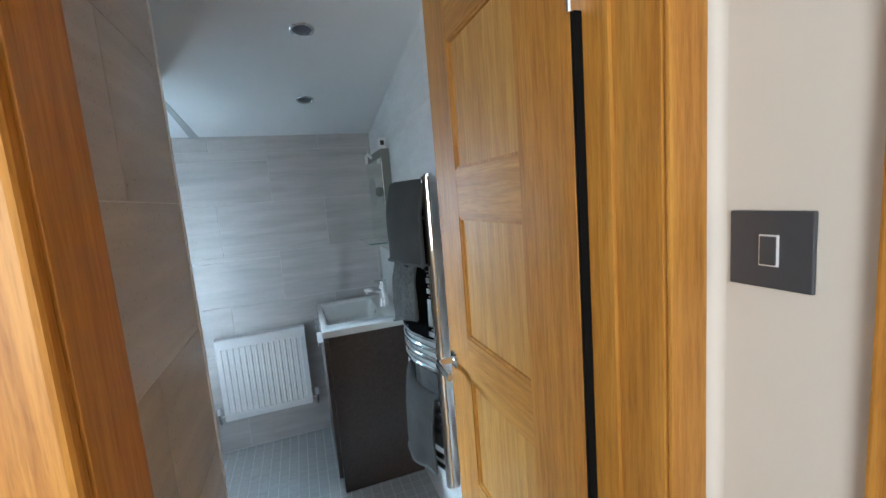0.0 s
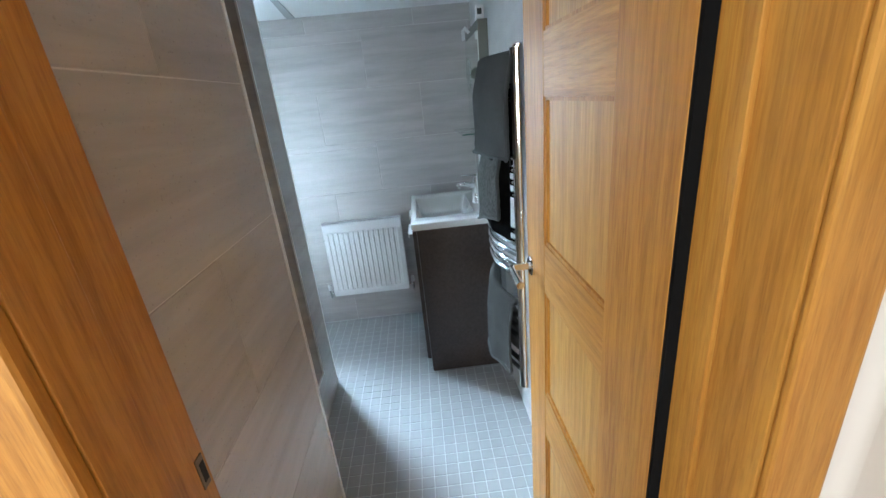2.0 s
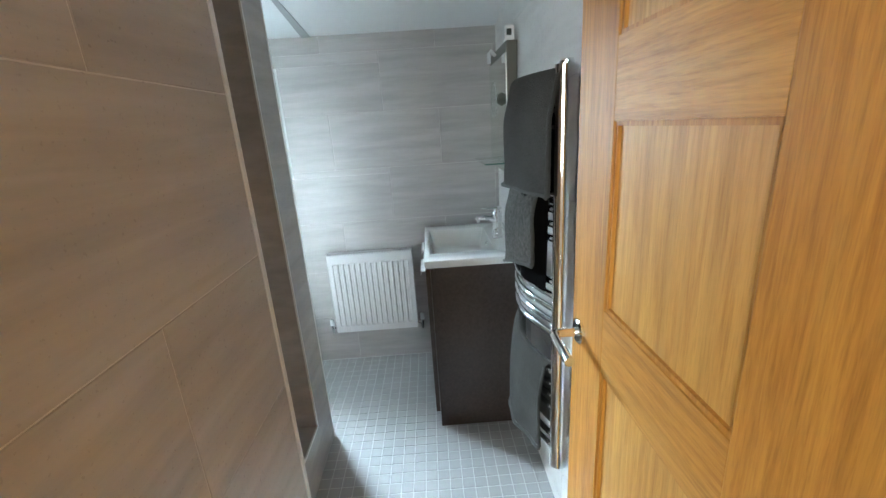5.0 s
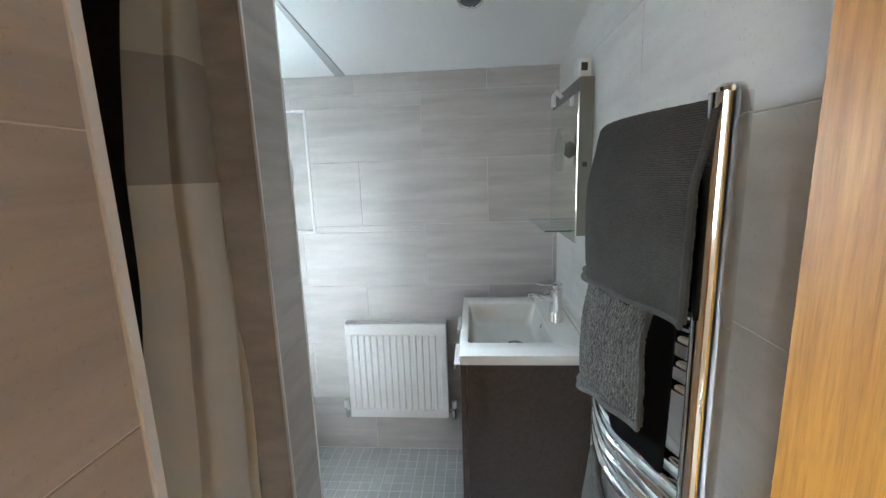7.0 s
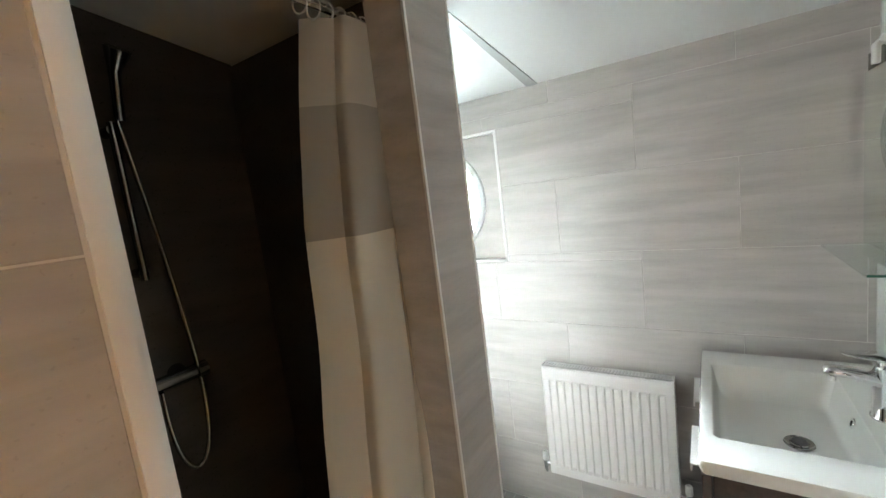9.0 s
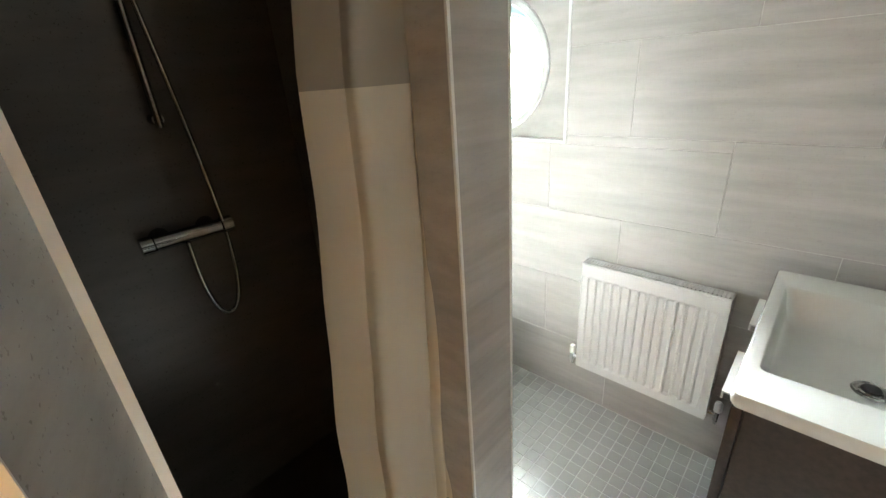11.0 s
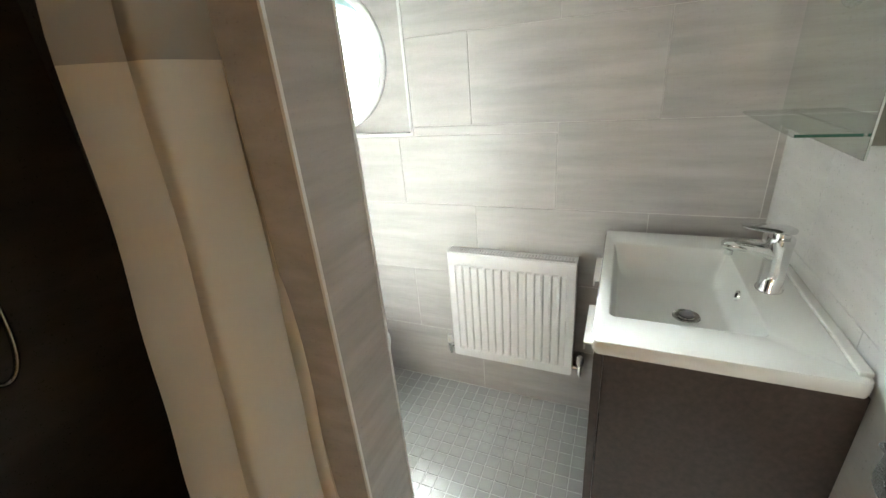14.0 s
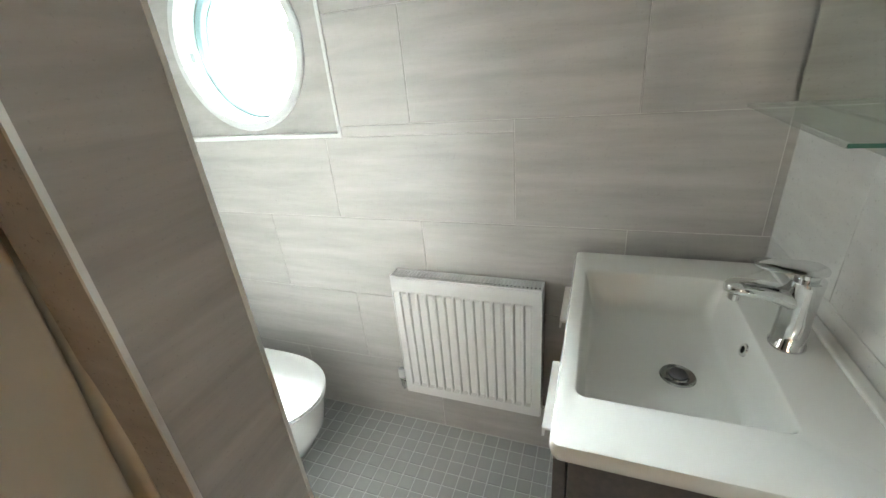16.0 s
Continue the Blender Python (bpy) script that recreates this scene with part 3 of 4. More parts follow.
def ring_mesh(profile, n=64):
    """A ring round the window's axis; profile of (radius, depth behind the recess)."""
    bm = bmesh.new()
    rings = [[bm.verts.new((WIN_X + r * math.cos(a), Y_FAR + N_IN + d, WIN_Z + r * math.sin(a))) for a in (2 * math.pi * k / n for k in range(n))] for r, d in profile]
    m = len(rings)
    for i in range(m):
        a, b = rings[i], rings[(i + 1) % m]
        for k in range(n):
            bm.faces.new((a[k], a[(k + 1) % n], b[(k + 1) % n], b[k]))
    bmesh.ops.recalc_face_normals(bm, faces=bm.faces)
    return bm


at_parent(part("window_frame", ring_mesh([(0.262, -0.006), (0.258, -0.010), (0.236, -0.010), (0.232, -0.004), (0.230, 0.120), (0.2615, 0.120)]), PLASTIC, window, smooth=False), window)
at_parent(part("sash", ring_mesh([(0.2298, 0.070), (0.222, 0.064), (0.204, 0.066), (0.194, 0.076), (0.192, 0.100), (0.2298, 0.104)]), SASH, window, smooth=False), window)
at_parent(part("seal", ring_mesh([(0.1925, 0.082), (0.188, 0.082), (0.188, 0.096), (0.1925, 0.096)]), material("pale_green_seal", (0.45, 0.62, 0.60), 0.4), window), window)
# added ring, coloured darker than the frame to tone down the overlit reveal
at_parent(part("reveal_shade_ring", ring_mesh([(0.2299, 0.002), (0.2285, 0.002), (0.2285, 0.069), (0.2299, 0.069)]), material("reveal_shade_grey", (0.44, 0.52, 0.51), 0.4), window), window)
pane = part("pane", moved(lathe([(0.0, 0.0), (0.190, 0.0), (0.190, 0.004), (0.0, 0.004)], 64), Matrix.Translation((WIN_X, Y_FAR + N_IN + 0.090, WIN_Z)) @ pose(0, 0, 0, -90)), GLASS, window)
at_parent(pane, window)
pane.visible_shadow = False
at_parent(part("catch", box(WIN_X + 0.174, WIN_X + 0.200, Y_FAR + N_IN + 0.050, Y_FAR + N_IN + 0.070, WIN_Z + 0.02, WIN_Z + 0.055, 0.003), PLASTIC, window), window)
at_parent(part("catch", box(WIN_X - 0.231, WIN_X - 0.206, Y_FAR + N_IN + 0.025, Y_FAR + N_IN + 0.045, WIN_Z - 0.03, WIN_Z + 0.0, 0.003), PLASTIC, window), window)

# overcast sky seen through the round window
SKY_MAT = material("overcast_sky", (0, 0, 0), 1.0, Emission_Color=(0.86, 0.94, 1.0, 1), Emission_Strength=7.0)
tagged(part("sky_backdrop", box(-14, 12, 11.9, 12, -8, 12), SKY_MAT, None, "plain white overcast sky outside the window"), kind="structure")

# ---- ceiling fin ----
bm = bmesh.new()
fx, fy0, fy1 = -0.415, 2.14, Y_FAR - 0.001
a = [bm.verts.new(p) for p in ((fx, fy0, ceil_z(fy0) + 0.01), (fx, fy1, ceil_z(fy1) + 0.01), (fx, fy1, ceil_z(fy1) - 0.004), (fx, fy0, ceil_z(fy0) - 0.002))]
b = [bm.verts.new(p) for p in ((fx + 0.012, fy0, ceil_z(fy0) + 0.01), (fx + 0.045, fy1, ceil_z(fy1) + 0.01), (fx + 0.045, fy1, ceil_z(fy1) - 0.004), (fx + 0.012, fy0, ceil_z(fy0) - 0.002))]
bm.faces.new(a)
bm.faces.new(b)
for k in range(4):
    bm.faces.new((a[k], a[(k + 1) % 4], b[(k + 1) % 4], b[k]))
bmesh.ops.recalc_face_normals(bm, faces=bm.faces)
structure("ceiling_trim", bm, PAINT_GREY, "thin grey cover strip along the ceiling fold")


# ---- downlights ----
def downlight(x, y):
    z = ceil_z(y)
    tilt = Matrix.Translation((x, y, z)) @ pose(0, 0, 0, -math.degrees(math.atan(SLOPE)))
    d = new("ceiling_light")
    d.matrix_world = tilt
    tagged(d, "round chrome recessed downlight, switched off", "ceiling light", "ceiling downlights")
    part("bezel", lathe([(0.031, 0.0), (0.033, -0.003), (0.040, -0.004), (0.043, -0.001), (0.043, 0.0)], 40), CHROME, d, smooth=True)
    part("lamp_ring", lathe([(0.031, 0.0), (0.031, -0.001), (0.026, -0.002), (0.025, -0.0005)], 32), DARK_METAL, d, smooth=True)
    part("bulb", lathe([(0.0, -0.0035), (0.012, -0.0035), (0.022, -0.002), (0.0245, -0.0004), (0.0, -0.0004)], 24), DARK_METAL, d, smooth=True)
    return d


downlight(0.20, 2.31)
downlight(0.19, 1.73)


# ---- radiator ----
def radiator(x0, x1, y, z0, z1):
    r = empty("radiator", ((x0 + x1) / 2, y, z0), label="white ribbed panel radiator on the grey tiled wall", category="radiator")
    P = lambda name, bm, mat, label="", par=r: at_parent(part(name, bm, mat, par, label), r)
    # ribbed front panel
    bm = bmesh.new()
    flutes, margin = 14, 0.022
    xs, ds = [x0], [0.003]
    pitch = (x1 - x0 - 2 * margin) / flutes
    for i in range(flutes):
        a = x0 + margin + i * pitch
        for f, d in ((0.06, 0), (0.22, 0.0055), (0.74, 0.0055), (0.90, 0.0)):
            xs.append(a + f * pitch)
            ds.append(d)
    xs += [x1 - margin, x1]
    ds += [0.0, 0.003]
    levels = [(z0, 0.0, 0), (z0 + 0.002, 0, 0), (z0 + 0.035, 0, 0), (z0 + 0.047, 0, 1), (z1 - 0.062, 0, 1), (z1 - 0.050, 0, 0), (z1 - 0.003, 0, 0), (z1, 0.003, 0)]
    rows = []
    for z, back, w in levels:
        rows.append([bm.verts.new((x, y + back + d * w, z)) for x, d in zip(xs, ds)])
    for a, b in zip(rows, rows[1:]):
        for k in range(len(xs) - 1):
            bm.faces.new((a[k], a[k + 1], b[k + 1], b[k]))
    for row, zz in ((rows[0], z0), (rows[-1], z1)):
        back = [bm.verts.new((x, y + 0.012, zz)) for x in xs]
        for k in range(len(xs) - 1):
            bm.faces.new((row[k], row[k + 1], back[k + 1], back[k]))
    P("front_panel", bm, ENAMEL)
    P("side_cover", box(x0 - 0.003, x0, y + 0.001, y + 0.058, z0 + 0.004, z1 + 0.004, 0.001), ENAMEL)
    P("side_cover", box(x1, x1 + 0.003, y + 0.001, y + 0.058, z0 + 0.004, z1 + 0.004, 0.001), ENAMEL)
    P("rear_panel", box(x0, x1, y + 0.048, y + 0.056, z0 + 0.004, z1 - 0.004, 0.001), ENAMEL)
    bm = bmesh.new()
    add_box(bm, x0, x1, y + 0.0025, y + 0.010, z1 - 0.002, z1 + 0.003)
    add_box(bm, x0, x1, y + 0.050, y + 0.058, z1 - 0.002, z1 + 0.003)
    n = 40
    for i in range(n + 1):
        x = x0 + (x1 - x0) * i / n
        add_box(bm, x - 0.0036, x + 0.0036, y + 0.010, y + 0.050, z1 - 0.002, z1 + 0.002)
    add_box(bm, x0, x1, y + 0.028, y + 0.032, z1 - 0.003, z1 + 0.001)
    bmesh.ops.recalc_face_normals(bm, faces=bm.faces)
    P("top_grille", bm, ENAMEL)
    # dark core between the panels: shade under the grille put into its colour
    P("shade_core", box(x0 + 0.006, x1 - 0.006, y + 0.012, y + 0.047, z0 + 0.02, z1 - 0.010), SHADE_AND_SLOT_GREY)
    P("bracket", box(x0 + 0.06, x0 + 0.09, y + 0.056, Y_FAR + 0.001, z0 + 0.05, z1 - 0.05), ENAMEL)
    P("bracket", box(x1 - 0.09, x1 - 0.06, y + 0.056, Y_FAR + 0.001, z0 + 0.05, z1 - 0.05), ENAMEL)
    for side, x in ((-1, x0), (1, x1)):
        vx, vz = x + side * 0.032, z0 + 0.022
        v = P("valve", tube([(x - side * 0.004, y + 0.028, vz), (vx + side * 0.002, y + 0.028, vz)], 0.0085, 14), CHROME, "chrome radiator valve")
        Q = lambda name, bm, mat, v=v: part(name, bm, mat, v, smooth=True)
        Q("valve_body", tube([(vx, y + 0.028, vz - 0.028), (vx, y + 0.028, vz + 0.016)], [0.010, 0.012], 14), CHROME)
        Q("valve_cap", tube([(vx, y + 0.028, vz + 0.014), (vx, y + 0.028, vz + 0.020), (vx, y + 0.028, vz + 0.050), (vx, y + 0.028, vz + 0.056)], [0.010, 0.0135, 0.0125, 0.009], 18), PLASTIC)
        Q("pipe", tube([(vx, y + 0.028, vz - 0.026), (vx, y + 0.030, vz - 0.040), (vx, Y_FAR + 0.001, vz - 0.044)], 0.0072, 12), CHROME)
    return r


radiator(-0.44, 0.05, 2.74, 0.225, 0.718)


# ---- basin and its cabinet ----
BX0, BX1, BY0, BY1, BZ = 0.139, 0.580, 2.116, 2.756, 0.85


def basin():
    r = empty("basin", ((BX0 + BX1) / 2, (BY0 + BY1) / 2, BZ - 0.03), label="white ceramic rectangular basin on a dark brown cabinet", category="basin")
    bm = bmesh.new()

    def rounded(x0, x1, y0, y1, z, rad, n=6):
        vs = []
        for cx, cy, a0 in ((x1 - rad, y1 - rad, 0), (x0 + rad, y1 - rad, 90), (x0 + rad, y0 + rad, 180), (x1 - rad, y0 + rad, 270)):
            for k in range(n + 1):
                a = radians(a0 + 90 * k / n)
                vs.append(bm.verts.new((cx + rad * math.cos(a), cy + rad * math.sin(a), z)))
        return vs

    loops = [
        rounded(BX0 + 0.006, BX1 - 0.001, BY0 + 0.006, BY1 - 0.006, BZ - 0.034, 0.010),
        rounded(BX0 + 0.001, BX1, BY0 + 0.001, BY1 - 0.001, BZ - 0.022, 0.012),
        rounded(BX0, BX1, BY0, BY1, BZ - 0.008, 0.012),
        rounded(BX0 + 0.003, BX1, BY0 + 0.003, BY1 - 0.003, BZ - 0.001, 0.012),
        rounded(BX0 + 0.008, BX1, BY0 + 0.008, BY1 - 0.008, BZ, 0.011),
        rounded(0.166, 0.465, 2.219, 2.655, BZ, 0.018),
        rounded(0.168, 0.463, 2.221, 2.653, BZ - 0.0015, 0.017),
        rounded(0.170, 0.461, 2.223, 2.651, BZ - 0.006, 0.016),
        rounded(0.174, 0.458, 2.227, 2.647, BZ - 0.018, 0.018),
        rounded(0.182, 0.447, 2.236, 2.638, BZ - 0.055, 0.024),
        rounded(0.190, 0.441, 2.244, 2.630, BZ - 0.076, 0.028),
        rounded(0.202, 0.435, 2.254, 2.620, BZ - 0.085, 0.030),
        rounded(0.225, 0.428, 2.272, 2.600, BZ - 0.0885, 0.034),
        rounded(0.325, 0.375, 2.389, 2.439, BZ - 0.094, 0.02),
    ]
    for a, b in zip(loops, loops[1:]):
        n = len(a)
        for k in range(n):
            bm.faces.new((a[k], a[(k + 1) % n], b[(k + 1) % n], b[k]))
    bm.faces.new(loops[-1])
    bmesh.ops.recalc_face_normals(bm, faces=bm.faces)
    at_parent(part("bowl", bm, CERAMIC, r, smooth=True), r)
    at_parent(part("back_upstand", box(0.562, 0.5825, BY0 + 0.02, BY1 - 0.015, BZ - 0.002, BZ + 0.009, 0.004), CERAMIC, r), r)
    w = at_parent(part("waste", moved(lathe([(0.0, 0.004), (0.018, 0.004), (0.020, 0.001), (0.026, 0.001), (0.030, 0.0035), (0.032, 0.0), (0.0, 0.0)], 32), pose(0.350, 2.414, BZ - 0.0915)), CHROME_SHADED, r, "chrome basin waste", True), r)
    s_ = part("plug", moved(lathe([(0.0, 0.009), (0.014, 0.009), (0.017, 0.006), (0.0, 0.004)], 24), pose(0.350, 2.414, BZ - 0.0915)), DARK_METAL, w, smooth=True)
    o = at_parent(part("overflow", moved(lathe([(0.007, 0.0), (0.007, 0.003), (0.012, 0.003), (0.013, 0.0)], 24), pose(0.4535, 2.441, BZ - 0.031, 0, -74, 0)), CHROME, r, "small chrome overflow ring", True), r)
    h = part("overflow_hole", moved(lathe([(0.0, 0.001), (0.0075, 0.001), (0.0075, 0.0), (0.0, 0.0)], 20), pose(0.4535, 2.441, BZ - 0.031, 0, -74, 0)), BLACK, o)
    return r


basin()


def tap(x, y, z):
    r = empty("basin_tap", (x, y, z), label="chrome single-lever mixer tap on the white basin", category="tap")
    grow = Matrix.Translation((x, y, z)) @ Matrix.Diagonal((0.95, 1.08, 1.25, 1)) @ Matrix.Translation((-x, -y, -z))
    slim = Matrix.Translation((x, y, z)) @ Matrix.Diagonal((0.83, 1.08, 1.25, 1)) @ Matrix.Translation((-x, -y, -z))
    P = lambda name, bm: at_parent(part(name, moved(bm, slim if name in ("spout", "lever", "aerator") else grow), CHROME, r, smooth=True), r)
    P("body", moved(lathe([(0.0, 0.0), (0.0285, 0.0), (0.0285, 0.004), (0.0255, 0.007), (0.0245, 0.045), (0.0255, 0.085), (0.0265, 0.098), (0.026, 0.104), (0.0, 0.105)], 32), pose(x, y, z)))
    bm = bmesh.new()
    secs = [(-0.005, 0.066, 0.022, 0.018), (0.03, 0.076, 0.022, 0.014), (0.07, 0.083, 0.022, 0.011), (0.105, 0.085, 0.021, 0.010), (0.124, 0.084, 0.016, 0.009), (0.132, 0.083, 0.008, 0.006)]
    rings = [[bm.verts.new((x - d, y + w * math.cos(a), z + h + t * math.sin(a))) for a in (2 * math.pi * k / 20 for k in range(20))] for d, h, w, t in secs]
    for a, b in zip(rings, rings[1:]):
        for k in range(20):
            bm.faces.new((a[k], a[(k + 1) % 20], b[(k + 1) % 20], b[k]))
    bm.faces.new(rings[0])
    bm.faces.new(rings[-1][::-1])
    bmesh.ops.recalc_face_normals(bm, faces=bm.faces)
    P("spout", bm)
    P("aerator", moved(lathe([(0.0, 0.0), (0.011, 0.0), (0.0115, 0.010), (0.0, 0.011)], 24), pose(x - 0.112, y, z + 0.066)))
    bm = bmesh.new()
    secs = [(-0.028, 0.118, 0.010, 0.003), (-0.020, 0.118, 0.021, 0.005), (0.0, 0.118, 0.0265, 0.006), (0.02, 0.119, 0.026, 0.005), (0.05, 0.120, 0.024, 0.004), (0.083, 0.122, 0.020, 0.003), (0.094, 0.123, 0.011, 0.002)]
    rings = [[bm.verts.new((x - d, y + w * math.cos(a), z + h + t * math.sin(a))) for a in (2 * math.pi * k / 20 for k in range(20))] for d, h, w, t in secs]
    for a, b in zip(rings, rings[1:]):
        for k in range(20):
            bm.faces.new((a[k], a[(k + 1) % 20], b[(k + 1) % 20], b[k]))
    bm.faces.new(rings[0])
    bm.faces.new(rings[-1][::-1])
    bmesh.ops.recalc_face_normals(bm, faces=bm.faces)
    P("lever", bm)
    P("lever_neck", moved(lathe([(0.0, 0.0), (0.017, 0.0), (0.017, 0.010), (0.0, 0.010)], 24), pose(x, y, z + 0.1045)))


tap(0.507, 2.432, BZ)


def vanity():
    x0, x1, y0, y1, top = 0.166, 0.583, 2.126, 2.700, BZ - 0.035
    r = empty("vanity_cabinet", ((x0 + x1) / 2, (y0 + y1) / 2, 0), label="dark brown wood-grain basin cabinet with two doors", category="cabinet")
    P = lambda name, bm, mat, label="": at_parent(part(name, bm, mat, r, label), r)
    P("side_panel", box(x0, x1, y0, y0 + 0.018, 0.0, top), WENGE)
    P("side_panel", box(x0, x1, y1 - 0.018, y1, 0.0, top), WENGE)
    P("bottom_panel", box(x0, x1, y0 + 0.018, y1 - 0.018, 0.10, 0.118), WENGE)
    P("plinth", box(x0 + 0.03, x0 + 0.045, y0 + 0.018, y1 - 0.018, 0.0, 0.10), WENGE)
    P("back_panel", box(x1 - 0.01, x1, y0 + 0.018, y1 - 0.018, 0.118, top), WENGE)
    ym = (y0 + y1) / 2
    for a, b, ha, hb in ((y0 + 0.001, ym - 0.0015, 2.205, 2.385), (ym + 0.0015, y1 - 0.001, 2.520, 2.690)):
        d = P("door", box(x0 - 0.0215, x0 - 0.0025, a, b, 0.085, top - 0.004, 0.0015), WENGE)
        bm = bmesh.new()
        add_box(bm, x0 - 0.047, x0 - 0.0215, ha + 0.004, hb - 0.004, 0.7722, 0.7765)
        add_box(bm, x0 - 0.0472, x0 - 0.043, ha + 0.004, hb - 0.004, 0.757, 0.7720)
        bmesh.ops.recalc_face_normals(bm, faces=bm.faces)
        h = part("handle", bm, ALU, d, "satin metal edge pull")


vanity()

# ---- mirror with its shallow box, shelf and the things on it ----
MX, MY0, MY1, MZ0, MZ1 = 0.534, 2.268, 2.72, 1.195, 1.668
mirror = empty("mirror_cabinet", (0.56, 2.49, MZ0), label="shallow grey mirror cabinet with a frameless mirror front", category="mirror cabinet")
GREY_SIDE = material("grey_green_cabinet_side", (0.17, 0.175, 0.15), 0.5)
at_parent(part("body", box(MX + 0.004, X_RIGHT - 0.001, MY0 + 0.004, MY1 - 0.004, MZ0 + 0.012, MZ1 + 0.045, 0.002), GREY_SIDE, mirror), mirror)
at_parent(part("mirror", box(MX - 0.001, MX + 0.0035, MY0, MY1, MZ0 - 0.012, MZ1, 0.0008), MIRROR, mirror, "frameless mirror glass"), mirror)
at_parent(part("side_switch", box(MX + 0.018, MX + 0.032, MY0 + 0.0025, MY0 + 0.004, 1.435, 1.450), LCD, mirror), mirror)
shelf = tagged(part("glass_shelf", box(0.436, MX - 0.0015, 2.285, 2.66, 1.220, 1.226, 0.0012), SHELF_GLASS, None, "clear green-edged glass shelf fixed to the mirror"), category="shelf")
at_parent(part("edge", box(0.438, MX - 0.004, 2.2835, 2.2848, 1.2205, 1.2255), GLASS_EDGE, shelf, "green polished edge"), shelf)
clock = empty("bathroom_clock", (0.555, 2.29, MZ1 + 0.045), label="small white plastic clock with a grey display on the mirror cabinet", category="clock")
at_parent(part("case", box(0.532, 0.572, 2.272, 2.335, MZ1 + 0.045, MZ1 + 0.100, 0.006), PLASTIC, clock), clock)
at_parent(part("display", box(0.540, 0.560, 2.2705, 2.2725, MZ1 + 0.062, MZ1 + 0.086), LCD, clock), clock)
hook = tagged(part("suction_hook", tube([(0.530, 2.50, MZ1 + 0.02), (0.508, 2.50, MZ1 + 0.045), (0.500, 2.50, MZ1 + 0.03), (0.500, 2.50, MZ1 - 0.01)], 0.008, 12), PLASTIC, None, "small white plastic hook over the mirror edge", True), category="hook")
mag = empty("shaving_mirror", (0.50, 2.36, 1.53), label="round magnifying mirror with clear rim stuck to the cabinet mirror", category="mirror")
at_parent(part("rim", moved(lathe([(0.066, -0.004), (0.075, -0.004), (0.077, 0.0), (0.075, 0.004), (0.066, 0.004)], 40), pose(0.500, 2.375, 1.495, 0, -90, 0)), SHELF_GLASS, mag, smooth=True), mag)
at_parent(part("mirror", moved(lathe([(0.0, 0.0), (0.068, 0.0), (0.068, 0.003), (0.0, 0.003)], 40), pose(0.500, 2.375, 1.495, 0, -90, 0)), MIRROR, mag), mag)
at_parent(part("suction_mount", moved(lathe([(0.0, 0.0), (0.030, 0.0), (0.018, 0.02), (0.012, 0.030), (0.0, 0.030)], 24), pose(0.533, 2.375, 1.495, 0, -90, 0)), GREY_SIDE, mag, smooth=True), mag)

# ---- towel rail ----
RX, RY0, RY1, RZ0, RZ1 = 0.510, 1.443, 1.880, 0.405, 1.514
rail = empty("towel_rail", (RX, (RY0 + RY1) / 2, RZ0), label="tall chrome ladder towel rail with curved bars hung with grey towels", category="towel rail")
RP = lambda name, bm, label="", smooth=True: at_parent(part(name, bm, CHROME, rail, label, smooth), rail)
for y in (RY0, RY1):
    RP("post", moved(tube([(0, 0, RZ0), (0, 0, RZ1)], 0.0185, 28), Matrix.Translation((RX + 0.006, y, 0)) @ Matrix.Diagonal((1.38, 1, 1, 1))))
    RP("end_cap", moved(lathe([(0.0, 0.010), (0.013, 0.010), (0.0165, 0.006), (0.0165, 0.0), (0.0, 0.0)], 24), pose(RX + 0.006, y, RZ1 + 0.0002)), "", False)
    if y == RY1:
        RP("bracket", tube([(RX + 0.012, y, 1.455), (X_RIGHT, y, 1.43)], 0.008, 16))
    RP("bracket", tube([(RX + 0.012, y, 0.50), (X_RIGHT, y, 0.50)], 0.010, 16))
bars = [1.490, 1.453, 1.416, 1.379] + [1.218, 1.180, 1.142, 1.104] + [0.985, 0.947, 0.909, 0.871, 0.833] + [0.71, 0.672, 0.634, 0.596, 0.50, 0.462]
for z in bars:
    pts = [(RX - 0.055 * math.sin(math.pi * k / 14), RY0 + (RY1 - RY0) * k / 14, z) for k in range(15)]
    RP("bar", tube(pts, 0.0105, 14))


